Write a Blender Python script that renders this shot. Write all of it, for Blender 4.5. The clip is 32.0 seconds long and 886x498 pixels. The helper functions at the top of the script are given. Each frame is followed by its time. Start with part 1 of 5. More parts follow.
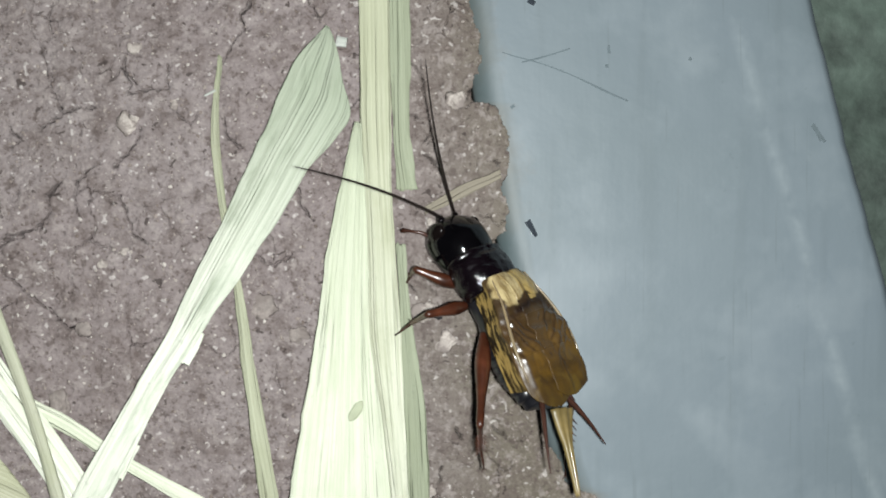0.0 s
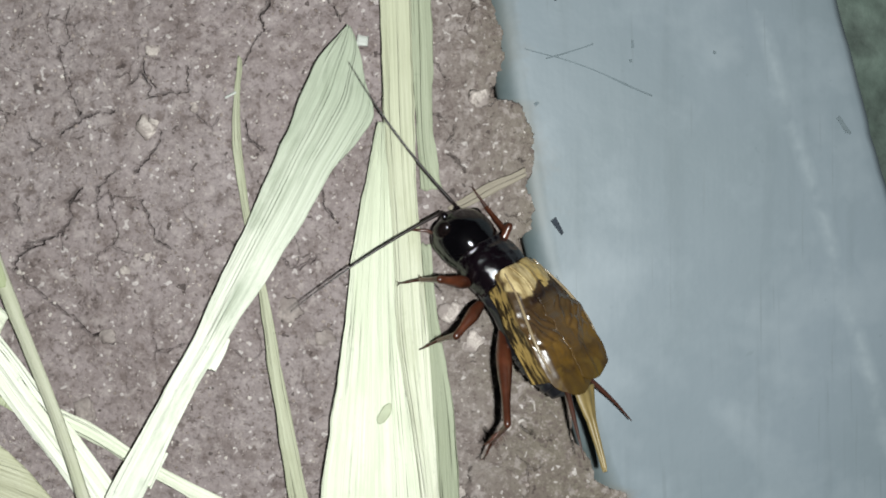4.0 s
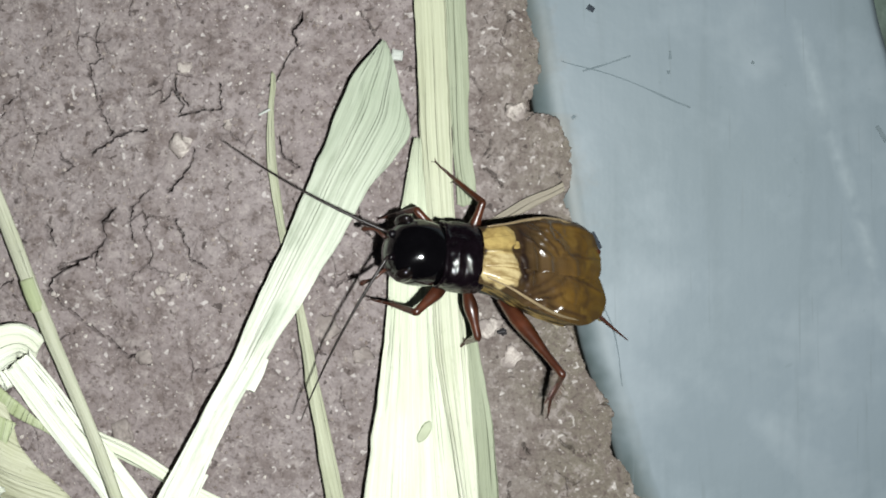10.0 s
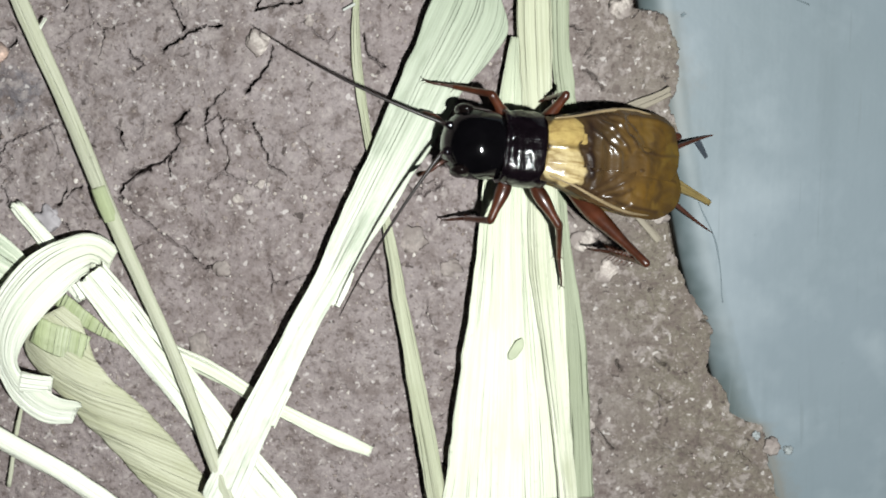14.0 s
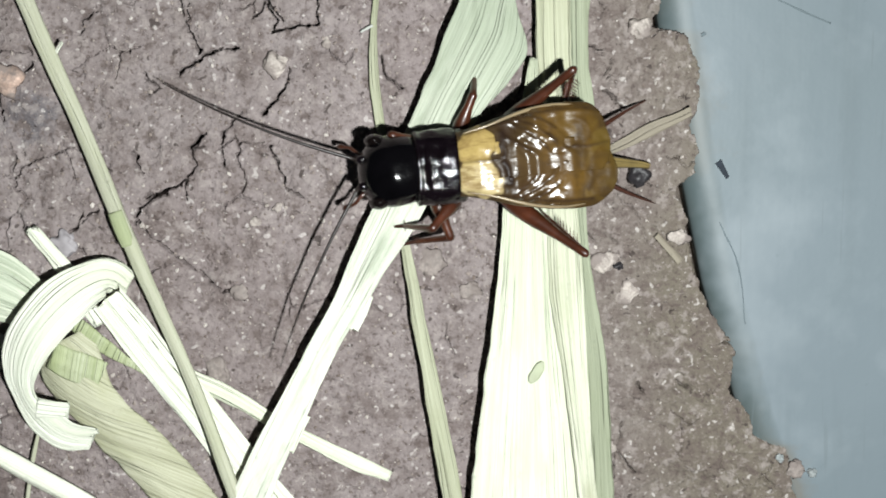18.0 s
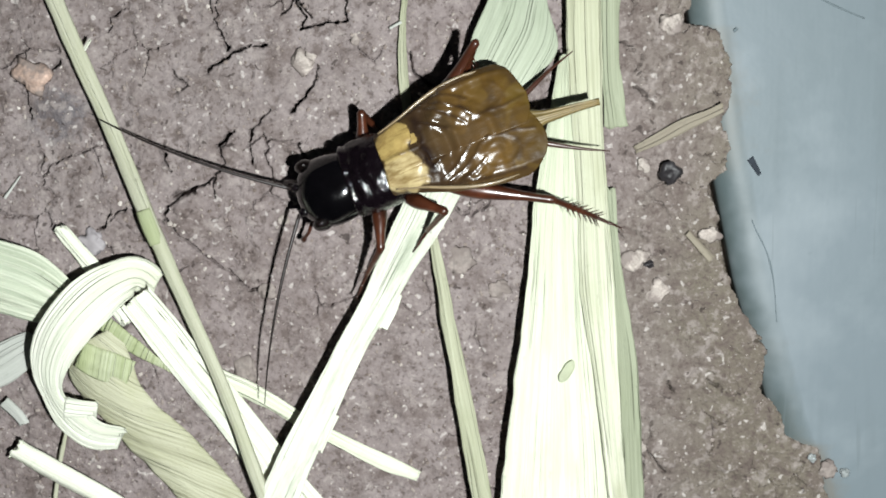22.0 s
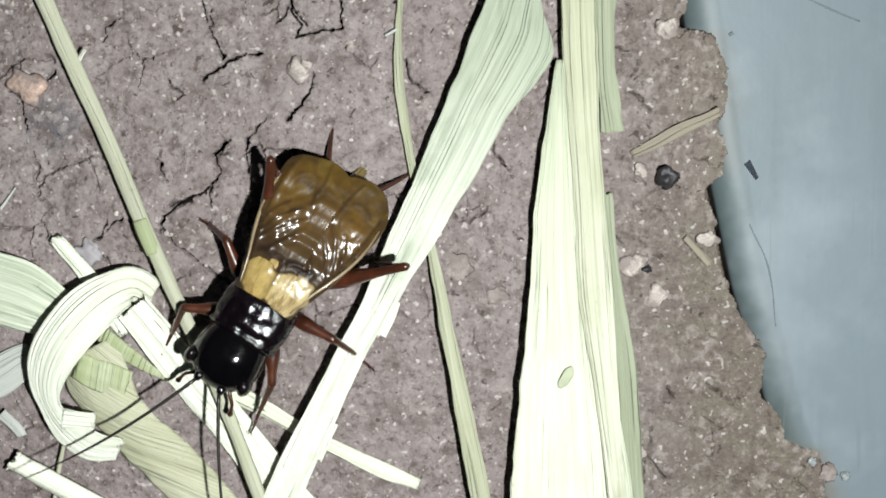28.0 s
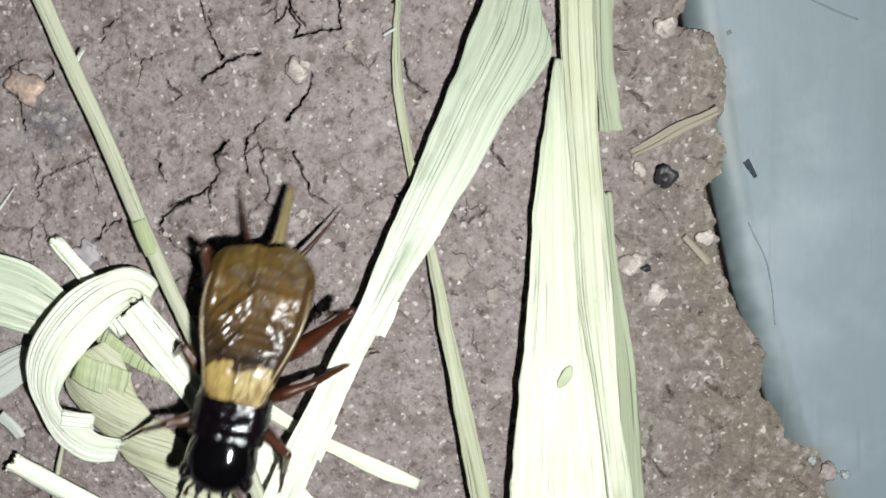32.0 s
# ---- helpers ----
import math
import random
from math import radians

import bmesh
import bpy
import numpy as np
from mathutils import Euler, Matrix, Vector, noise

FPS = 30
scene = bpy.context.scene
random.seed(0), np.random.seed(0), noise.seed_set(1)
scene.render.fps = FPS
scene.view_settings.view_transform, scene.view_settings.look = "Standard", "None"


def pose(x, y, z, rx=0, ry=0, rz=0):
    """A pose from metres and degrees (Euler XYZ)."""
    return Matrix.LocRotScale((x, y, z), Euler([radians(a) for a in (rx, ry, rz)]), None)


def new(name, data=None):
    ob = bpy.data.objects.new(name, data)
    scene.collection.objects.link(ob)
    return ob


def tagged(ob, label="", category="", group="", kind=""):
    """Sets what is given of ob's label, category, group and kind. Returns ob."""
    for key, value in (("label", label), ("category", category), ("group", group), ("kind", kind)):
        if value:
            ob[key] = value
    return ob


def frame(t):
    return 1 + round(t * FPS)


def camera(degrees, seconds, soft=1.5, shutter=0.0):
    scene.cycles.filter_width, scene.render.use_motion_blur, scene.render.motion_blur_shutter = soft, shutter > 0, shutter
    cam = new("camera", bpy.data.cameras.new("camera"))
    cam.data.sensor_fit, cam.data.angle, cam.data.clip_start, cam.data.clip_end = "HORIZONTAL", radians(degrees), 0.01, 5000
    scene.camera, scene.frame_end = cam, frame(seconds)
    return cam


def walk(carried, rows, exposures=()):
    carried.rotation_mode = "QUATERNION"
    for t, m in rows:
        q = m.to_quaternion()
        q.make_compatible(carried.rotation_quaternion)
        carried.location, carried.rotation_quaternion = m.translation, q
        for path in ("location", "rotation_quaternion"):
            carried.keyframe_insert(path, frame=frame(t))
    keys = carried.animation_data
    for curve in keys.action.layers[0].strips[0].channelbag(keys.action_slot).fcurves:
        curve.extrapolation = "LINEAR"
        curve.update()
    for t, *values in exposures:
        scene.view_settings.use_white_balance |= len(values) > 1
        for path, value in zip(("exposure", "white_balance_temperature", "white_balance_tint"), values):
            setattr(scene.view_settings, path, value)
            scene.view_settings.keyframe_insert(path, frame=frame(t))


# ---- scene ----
cam = camera(42.0, 32.0, soft=1.8, shutter=0.6)
PATH = [
    (0.0, pose(-0.00000, -0.00000, 0.12973, 0.007, -4.057, 0.000)),
    (0.5, pose(-0.00168, 0.00058, 0.12899, -0.096, -4.104, -0.448)),
    (1.0, pose(-0.00273, 0.00026, 0.12835, -0.209, -4.190, -0.823)),
    (1.5, pose(-0.00316, 0.00020, 0.12818, -0.375, -4.426, -0.693)),
    (2.0, pose(-0.00362, 0.00069, 0.12773, -0.562, -4.323, -0.870)),
    (2.5, pose(-0.00263, 0.00165, 0.12850, -0.727, -4.436, -0.998)),
    (4.5, pose(-0.00441, 0.00300, 0.12827, -1.042, -4.829, -0.977)),
    (5.0, pose(-0.00444, 0.00419, 0.12893, -1.140, -5.124, -0.920)),
    (5.5, pose(-0.00493, 0.00488, 0.12918, -1.288, -5.389, -0.712)),
    (6.0, pose(-0.00554, 0.00465, 0.12871, -1.424, -5.344, -0.633)),
    (6.5, pose(-0.00585, 0.00501, 0.12805, -1.516, -5.230, -0.698)),
    (7.0, pose(-0.00543, 0.00595, 0.12854, -1.594, -5.187, -0.982)),
    (7.5, pose(-0.00671, 0.00599, 0.12777, -1.790, -5.227, -1.033)),
    (8.0, pose(-0.00764, 0.00633, 0.12756, -2.024, -5.339, -1.128)),
    (8.5, pose(-0.00842, 0.00646, 0.12704, -2.247, -5.364, -1.303)),
    (9.0, pose(-0.00873, 0.00674, 0.12649, -2.379, -5.220, -1.441)),
    (9.5, pose(-0.00882, 0.00725, 0.12648, -2.429, -5.093, -1.723)),
    (10.0, pose(-0.00883, 0.00781, 0.12661, -2.539, -5.080, -1.585)),
    (10.5, pose(-0.00868, 0.00814, 0.12582, -2.990, -4.704, -1.464)),
    (11.0, pose(-0.00863, 0.00938, 0.12548, -3.587, -4.461, -1.243)),
    (11.5, pose(-0.00980, 0.01044, 0.12408, -4.421, -3.976, -1.432)),
    (12.0, pose(-0.01092, 0.01255, 0.12328, -5.295, -3.709, -1.353)),
    (12.5, pose(-0.01244, 0.01479, 0.12208, -6.376, -3.866, -1.272)),
    (13.0, pose(-0.01547, 0.01265, 0.11998, -8.248, -5.165, -1.159)),
    (13.5, pose(-0.01637, 0.01244, 0.11884, -9.407, -4.853, -1.069)),
    (14.0, pose(-0.01682, 0.01299, 0.11787, -9.759, -4.597, -1.034)),
    (14.5, pose(-0.01704, 0.01352, 0.11817, -9.650, -4.704, -1.024)),
    (16.5, pose(-0.01790, 0.01348, 0.11659, -9.207, -4.456, -1.294)),
    (17.0, pose(-0.01799, 0.01360, 0.11641, -9.271, -4.332, -1.447)),
    (17.5, pose(-0.01797, 0.01367, 0.11651, -9.116, -4.337, -1.492)),
    (18.0, pose(-0.01798, 0.01398, 0.11650, -9.175, -4.330, -1.401)),
    (18.5, pose(-0.01823, 0.01356, 0.11635, -9.120, -4.158, -1.321)),
    (19.0, pose(-0.01858, 0.01350, 0.11613, -9.076, -4.010, -1.380)),
    (19.5, pose(-0.01898, 0.01404, 0.11633, -8.737, -3.956, -1.563)),
    (20.0, pose(-0.01905, 0.01379, 0.11623, -8.742, -4.066, -1.430)),
    (20.5, pose(-0.01920, 0.01365, 0.11614, -8.800, -4.274, -1.368)),
    (21.0, pose(-0.01934, 0.01375, 0.11579, -8.977, -3.992, -1.402)),
    (21.5, pose(-0.01949, 0.01390, 0.11561, -9.191, -3.848, -1.501)),
    (22.0, pose(-0.01970, 0.01380, 0.11553, -9.217, -3.774, -1.557)),
    (22.5, pose(-0.01956, 0.01366, 0.11555, -9.117, -3.766, -1.671)),
    (23.0, pose(-0.01965, 0.01351, 0.11546, -9.059, -3.925, -1.607)),
    (23.5, pose(-0.01991, 0.01374, 0.11536, -9.213, -3.993, -1.589)),
    (24.0, pose(-0.01974, 0.01372, 0.11541, -9.127, -3.875, -1.565)),
    (24.5, pose(-0.01992, 0.01366, 0.11528, -9.213, -3.814, -1.567)),
    (25.0, pose(-0.01999, 0.01373, 0.11535, -9.116, -3.907, -1.671)),
    (25.5, pose(-0.01988, 0.01375, 0.11542, -9.081, -3.955, -1.655)),
    (27.5, pose(-0.01995, 0.01361, 0.11516, -8.982, -3.999, -1.951)),
    (28.0, pose(-0.01997, 0.01368, 0.11528, -8.792, -4.113, -2.080)),
    (28.5, pose(-0.01984, 0.01341, 0.11530, -8.622, -4.088, -2.083)),
    (29.0, pose(-0.01982, 0.01352, 0.11528, -8.782, -4.071, -2.012)),
    (29.5, pose(-0.01997, 0.01361, 0.11525, -8.806, -4.141, -2.069)),
    (30.0, pose(-0.01993, 0.01347, 0.11518, -8.863, -4.073, -2.099)),
    (30.5, pose(-0.01996, 0.01366, 0.11526, -8.699, -4.107, -2.094)),
    (31.0, pose(-0.01982, 0.01344, 0.11539, -8.560, -4.149, -2.190)),
    (31.5, pose(-0.01996, 0.01328, 0.11527, -8.693, -4.128, -2.091)),
    (32.0, pose(-0.02000, 0.01337, 0.11522, -8.647, -4.207, -2.255)),
]
walk(cam, PATH, ((0.0, -0.32), (2.5, -0.32), (5.0, -0.26), (9.0, -0.2), (14.0, -0.12), (32.0, -0.12)))

# ---- night, and the one lamp: the camera's own small light ----
world = bpy.data.worlds.new("night")
scene.world = world
world.use_nodes = True
world.node_tree.nodes["Background"].inputs[0].default_value = (0.55, 0.68, 0.8, 1)
world.node_tree.nodes["Background"].inputs[1].default_value = 0.02
led = new("camera_light", bpy.data.lights.new("camera_light", "POINT"))
led.data.energy, led.data.shadow_soft_size = 1.78, 0.002
led.data.color = (0.96, 1.0, 0.99)
led.location = (0.005, -0.001, 0.137)

MM = 0.001


# ---- materials ----
class Nodes:
    """A material under construction."""

    def __init__(self, name, rough=0.6, spec=0.5):
        self.m = bpy.data.materials.new(name)
        self.m.use_nodes = True
        self.t = self.m.node_tree
        self.b = self.t.nodes["Principled BSDF"]
        self.b.inputs["Roughness"].default_value = rough
        self.b.inputs["Specular IOR Level"].default_value = spec

    def node(self, kind, **links):
        n = self.t.nodes.new(kind)
        for key, value in links.items():
            self.put(n, key, value)
        return n

    def put(self, n, key, value):
        key = int(key[1:]) if key[0] == "i" and key[1:].isdigit() else key.replace("_", " ")
        s = n.inputs[key]
        if isinstance(value, bpy.types.NodeSocket):
            self.t.links.new(value, s)
        else:
            s.default_value = value

    def coords(self, kind="Object", scale=(1, 1, 1)):
        c = self.node("ShaderNodeTexCoord")
        return self.node("ShaderNodeMapping", Vector=c.outputs[kind], Scale=scale).outputs[0]

    def noise(self, vec, scale, detail=4.0, rough=0.6, distort=0.0):
        n = self.node("ShaderNodeTexNoise", Vector=vec, Scale=scale, Detail=detail, Roughness=rough, Distortion=distort)
        return n.outputs[0]

    def ramp(self, fac, stops):
        n = self.node("ShaderNodeValToRGB", Fac=fac)
        e = n.color_ramp.elements
        while len(e) < len(stops):
            e.new(0.5)
        for k, (at, col) in zip(e, stops):
            k.position, k.color = at, (*col, 1)
        return n.outputs[0]

    def mix(self, fac, a, b, kind="MIX"):
        n = self.t.nodes.new("ShaderNodeMix")
        n.data_type, n.blend_type = "RGBA", kind
        for at, value in ((0, fac), (6, a), (7, b)):
            if isinstance(value, bpy.types.NodeSocket):
                self.t.links.new(value, n.inputs[at])
            else:
                n.inputs[at].default_value = (*value, 1) if isinstance(value, tuple) else value
        return n.outputs[2]

    def math(self, op, a, b=0.0):
        n = self.t.nodes.new("ShaderNodeMath")
        n.operation = op
        for at, value in ((0, a), (1, b)):
            if isinstance(value, bpy.types.NodeSocket):
                self.t.links.new(value, n.inputs[at])
            else:
                n.inputs[at].default_value = value
        return n.outputs[0]

    def bump(self, height, mm, strength=1.0, under=None):
        n = self.node("ShaderNodeBump", Height=height, Distance=mm * MM, Strength=strength)
        if under is not None:
            self.put(n, "Normal", under)
        return n.outputs[0]

    def done(self, colour, normal=None, **inputs):
        self.put(self.b, "Base Color", (*colour, 1) if isinstance(colour, tuple) else colour)
        if normal is not None:
            self.put(self.b, "Normal", normal)
        for key, value in inputs.items():
            self.put(self.b, key, value)
        return self.m


def soil_material():
    k = Nodes("dry_cracked_soil", 0.85, 0.3)
    p = k.coords()
    big = k.noise(p, 45, 3)
    mid = k.noise(p, 300, 5, 0.65)
    clod = k.noise(p, 640, 3, 0.6)
    fine = k.noise(p, 1500, 4, 0.7)
    tiny = k.noise(p, 4200, 3, 0.7)
    c = k.ramp(big, [(0.32, (0.180, 0.149, 0.144)), (0.68, (0.248, 0.211, 0.208))])
    c = k.mix(k.ramp(k.noise(p, 24, 3), [(0.45, (0, 0, 0)), (0.65, (0.6, 0.6, 0.6))]), c, (0.204, 0.177, 0.171))
    # browner, darker soil along the board
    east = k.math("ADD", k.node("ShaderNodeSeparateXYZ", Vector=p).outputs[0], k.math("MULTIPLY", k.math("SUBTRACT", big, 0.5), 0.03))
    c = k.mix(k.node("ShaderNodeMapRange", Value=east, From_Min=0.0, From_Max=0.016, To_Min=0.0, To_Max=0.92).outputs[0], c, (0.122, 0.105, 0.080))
    # a sooty patch of loose crumbs beside the reddish crumb
    spot = k.node("ShaderNodeVectorMath", i0=p)
    spot.operation = "DISTANCE"
    spot.inputs[1].default_value = (-0.0498, 0.0096, 0.0003)
    near = k.math("SUBTRACT", 1.0, k.math("DIVIDE", spot.outputs["Value"], 0.0042))
    near = k.math("ADD", near, k.math("MULTIPLY", k.math("SUBTRACT", clod, 0.5), 1.6))
    c = k.mix(k.ramp(near, [(0.25, (0, 0, 0)), (0.6, (0.8, 0.8, 0.8))]), c, (0.082, 0.078, 0.088))
    c = k.mix(k.ramp(mid, [(0.42, (0, 0, 0)), (0.68, (0.75, 0.75, 0.75))]), c, (0.104, 0.080, 0.073))
    # relief shading put into the colour: bumps lighter, dips darker
    c = k.mix(k.ramp(clod, [(0.55, (0, 0, 0)), (0.64, (0.5, 0.5, 0.5))]), c, (0.285, 0.250, 0.235))
    c = k.mix(k.ramp(fine, [(0.55, (0, 0, 0)), (0.70, (0.5, 0.5, 0.5))]), c, (0.33, 0.29, 0.27))
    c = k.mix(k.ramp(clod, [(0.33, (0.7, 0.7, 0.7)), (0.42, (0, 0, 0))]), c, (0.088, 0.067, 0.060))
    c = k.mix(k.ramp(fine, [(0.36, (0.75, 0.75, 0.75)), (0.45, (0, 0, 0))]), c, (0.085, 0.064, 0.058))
    # small dark pores painted flat, their shade only colour
    pore_shade = k.ramp(k.noise(p, 900, 2, 0.5, 0.6), [(0.29, (1, 1, 1)), (0.33, (0, 0, 0))])
    c = k.mix(k.math("MULTIPLY", pore_shade, 0.8), c, (0.040, 0.030, 0.027))
    glint = k.ramp(k.noise(p, 1150, 1), [(0.67, (0, 0, 0)), (0.72, (1, 1, 1))])
    c = k.mix(k.math("MULTIPLY", glint, 0.38), c, (0.60, 0.56, 0.53))
    r = k.ramp(glint, [(0.0, (0.88, 0.88, 0.88)), (1.0, (0.35, 0.35, 0.35))])
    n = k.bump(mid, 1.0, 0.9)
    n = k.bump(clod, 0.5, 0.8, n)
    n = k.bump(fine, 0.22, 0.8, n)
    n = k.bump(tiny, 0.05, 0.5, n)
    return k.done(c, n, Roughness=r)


def leaf_material(name, pale, dark, tint, stripes=1.0, tip=None, skew=0.0):
    """Dried maize blade: long fibres along the first texture axis, 1 unit to a millimetre.
    tip: where along the blade the greener, duller end gives way to the pale part."""
    k = Nodes(name, 0.62, 0.25)
    p = k.coords("UV")
    q = k.node("ShaderNodeMapping", Vector=p, Rotation=(0, 0, skew)).outputs[0] if skew else p

    def band(along, across, detail, rough, distort=0.0):
        return k.noise(k.node("ShaderNodeMapping", Vector=q, Scale=(along, across, 1)).outputs[0], 1, detail, rough, distort)
    wide = band(0.018, 0.75, 3, 0.55, 0.25)
    fib = band(0.035, 4.2, 4, 0.7)
    hair = band(0.05, 12.0, 3, 0.7)
    # lengthwise creases: their shade put into the colour as thin dark lines
    vein = k.math("ABSOLUTE", k.math("SUBTRACT", band(0.009, 0.95, 1, 0.4), 0.5))
    line = k.ramp(vein, [(0.0, (1, 1, 1)), (0.02, (0, 0, 0))])
    fade = k.ramp(band(0.06, 0.5, 2, 0.5), [(0.44, (0, 0, 0)), (0.6, (1, 1, 1))])
    line = k.math("MULTIPLY", line, fade)
    blot = band(0.14, 0.3, 4, 0.6)
    deep = tuple(v * 0.55 for v in dark)
    half = tuple(0.55 * a + 0.45 * b for a, b in zip(pale, dark))
    c = k.ramp(wide, [(0.28, dark if stripes > 1 else half), (0.56, pale)])
    c = k.mix(k.ramp(fib, [(0.36, (0.8, 0.8, 0.8)), (0.52, (0, 0, 0))]), c, dark)
    c = k.mix(k.ramp(hair, [(0.36, (0.6, 0.6, 0.6)), (0.54, (0, 0, 0))]), c, dark)
    c = k.mix(k.ramp(k.noise(p, 0.9, 5, 0.7), [(0.60, (0, 0, 0)), (0.72, (0.45, 0.45, 0.45))]), c, deep)
    c = k.mix(k.ramp(blot, [(0.48, (0, 0, 0)), (0.72, (0.7, 0.7, 0.7))]), c, tint)
    if tip:
        u = k.node("ShaderNodeSeparateXYZ", Vector=p).outputs[0]
        soft = k.node("ShaderNodeMapRange", Value=u, From_Min=tip[0], From_Max=tip[1], To_Min=0.85, To_Max=0.0).outputs[0]
        c = k.mix(soft, c, k.mix(k.ramp(fib, [(0.35, (0.8, 0.8, 0.8)), (0.6, (0, 0, 0))]), tint, tuple(v * 0.8 for v in tint)))
    c = k.mix(k.math("MULTIPLY", line, 0.22), c, deep)
    n = k.bump(wide, 0.55, 0.7 * stripes)
    n = k.bump(fib, 0.18, 0.6 * stripes, n)
    n = k.bump(line, -0.2, 0.8 * stripes, n)
    return k.done(c, n)


def plain(name, colour, rough=0.5, spec=0.5, vary=0.25, scale=900, bump=0.05, coat=0.0):
    k = Nodes(name, rough, spec)
    n1 = k.noise(k.coords(), scale, 4)
    n2 = k.noise(k.coords(), scale * 0.15, 3)
    low = tuple(v * (1 - vary) for v in colour)
    high = tuple(min(1, v * (1 + vary)) for v in colour)
    c = k.ramp(k.math("ADD", k.math("MULTIPLY", n1, 0.5), k.math("MULTIPLY", n2, 0.5)), [(0.35, low), (0.65, high)])
    return k.done(c, k.bump(n1, bump, 0.6), Coat_Weight=coat, Coat_Roughness=0.08)


def board_material():
    k = Nodes("weathered_grey_board", 0.5, 0.35)
    p = k.coords()
    big = k.noise(p, 28, 3, 0.5)
    mid = k.noise(p, 130, 4, 0.6)
    long = k.noise(k.node("ShaderNodeMapping", Vector=p, Scale=(260, 22, 1)).outputs[0], 1, 3, 0.6, 0.3)
    dot = k.noise(p, 700, 2)
    c = k.ramp(big, [(0.3, (0.122, 0.151, 0.164)), (0.7, (0.141, 0.171, 0.192))])
    c = k.mix(k.ramp(mid, [(0.5, (0, 0, 0)), (0.75, (0.5, 0.5, 0.5))]), c, (0.180, 0.212, 0.232))
    c = k.mix(k.ramp(long, [(0.55, (0, 0, 0)), (0.75, (0.4, 0.4, 0.4))]), c, (0.096, 0.120, 0.130))
    c = k.mix(k.ramp(dot, [(0.70, (0, 0, 0)), (0.76, (0.35, 0.35, 0.35))]), c, (0.098, 0.126, 0.134))
    # a long whitish rub mark
    sep = k.node("ShaderNodeSeparateXYZ", Vector=p)
    off = k.math("ADD", sep.outputs[0], k.math("MULTIPLY", sep.outputs[1], 0.305))
    off = k.math("ABSOLUTE", k.math("ADD", off, k.math("SUBTRACT", k.math("MULTIPLY", mid, 0.0016), 0.0509)))
    rub = k.node("ShaderNodeMapRange", Value=off, From_Min=0.0013, From_Max=0.0001, To_Min=0.0, To_Max=0.5).outputs[0]
    rub = k.math("MULTIPLY", rub, k.ramp(k.noise(p, 90, 4, 0.7), [(0.38, (0, 0, 0)), (0.6, (1, 1, 1))]))
    c = k.mix(rub, c, (0.25, 0.285, 0.30))
    # soil dust rubbed onto the edge beside the ground, and greyer dirt further in
    dust = k.node("ShaderNodeAttribute")
    dust.attribute_name = "dust"
    worn = k.math("ADD", dust.outputs["Fac"], k.math("MULTIPLY", k.math("SUBTRACT", k.noise(p, 420, 5, 0.7), 0.5), 0.9))
    c = k.mix(k.ramp(worn, [(0.18, (0, 0, 0)), (0.75, (0.75, 0.75, 0.75))]), c, (0.128, 0.122, 0.106))
    # darker blue-green tone towards the shoulder's outer edge, streaked along it
    shoulder_dark = k.node("ShaderNodeAttribute")
    shoulder_dark.attribute_name = "shoulder_dark"
    shoulder_mix = k.math("ADD", shoulder_dark.outputs["Fac"], k.math("MULTIPLY", k.math("SUBTRACT", k.noise(k.node("ShaderNodeMapping", Vector=p, Scale=(300, 60, 1)).outputs[0], 1, 4, 0.6), 0.5), 0.5))
    c = k.mix(k.ramp(shoulder_mix, [(0.12, (0, 0, 0)), (0.42, (0.45, 0.45, 0.45)), (0.9, (0.88, 0.88, 0.88))]), c, (0.058, 0.078, 0.080))
    pale = k.noise(p, 62, 4, 0.65)
    c = k.mix(k.ramp(pale, [(0.52, (0, 0, 0)), (0.70, (0.55, 0.55, 0.55))]), c, (0.192, 0.222, 0.240))
    flaw = k.noise(k.node("ShaderNodeMapping", Vector=p, Rotation=(0, 0, 0.29), Scale=(1500, 60, 1)).outputs[0], 1, 2, 0.5)
    c = k.mix(k.ramp(flaw, [(0.66, (0, 0, 0)), (0.72, (0.4, 0.4, 0.4))]), c, (0.112, 0.136, 0.146))
    n = k.bump(mid, 0.25, 0.35)
    n = k.bump(long, 0.1, 0.3, n)
    return k.done(c, n)


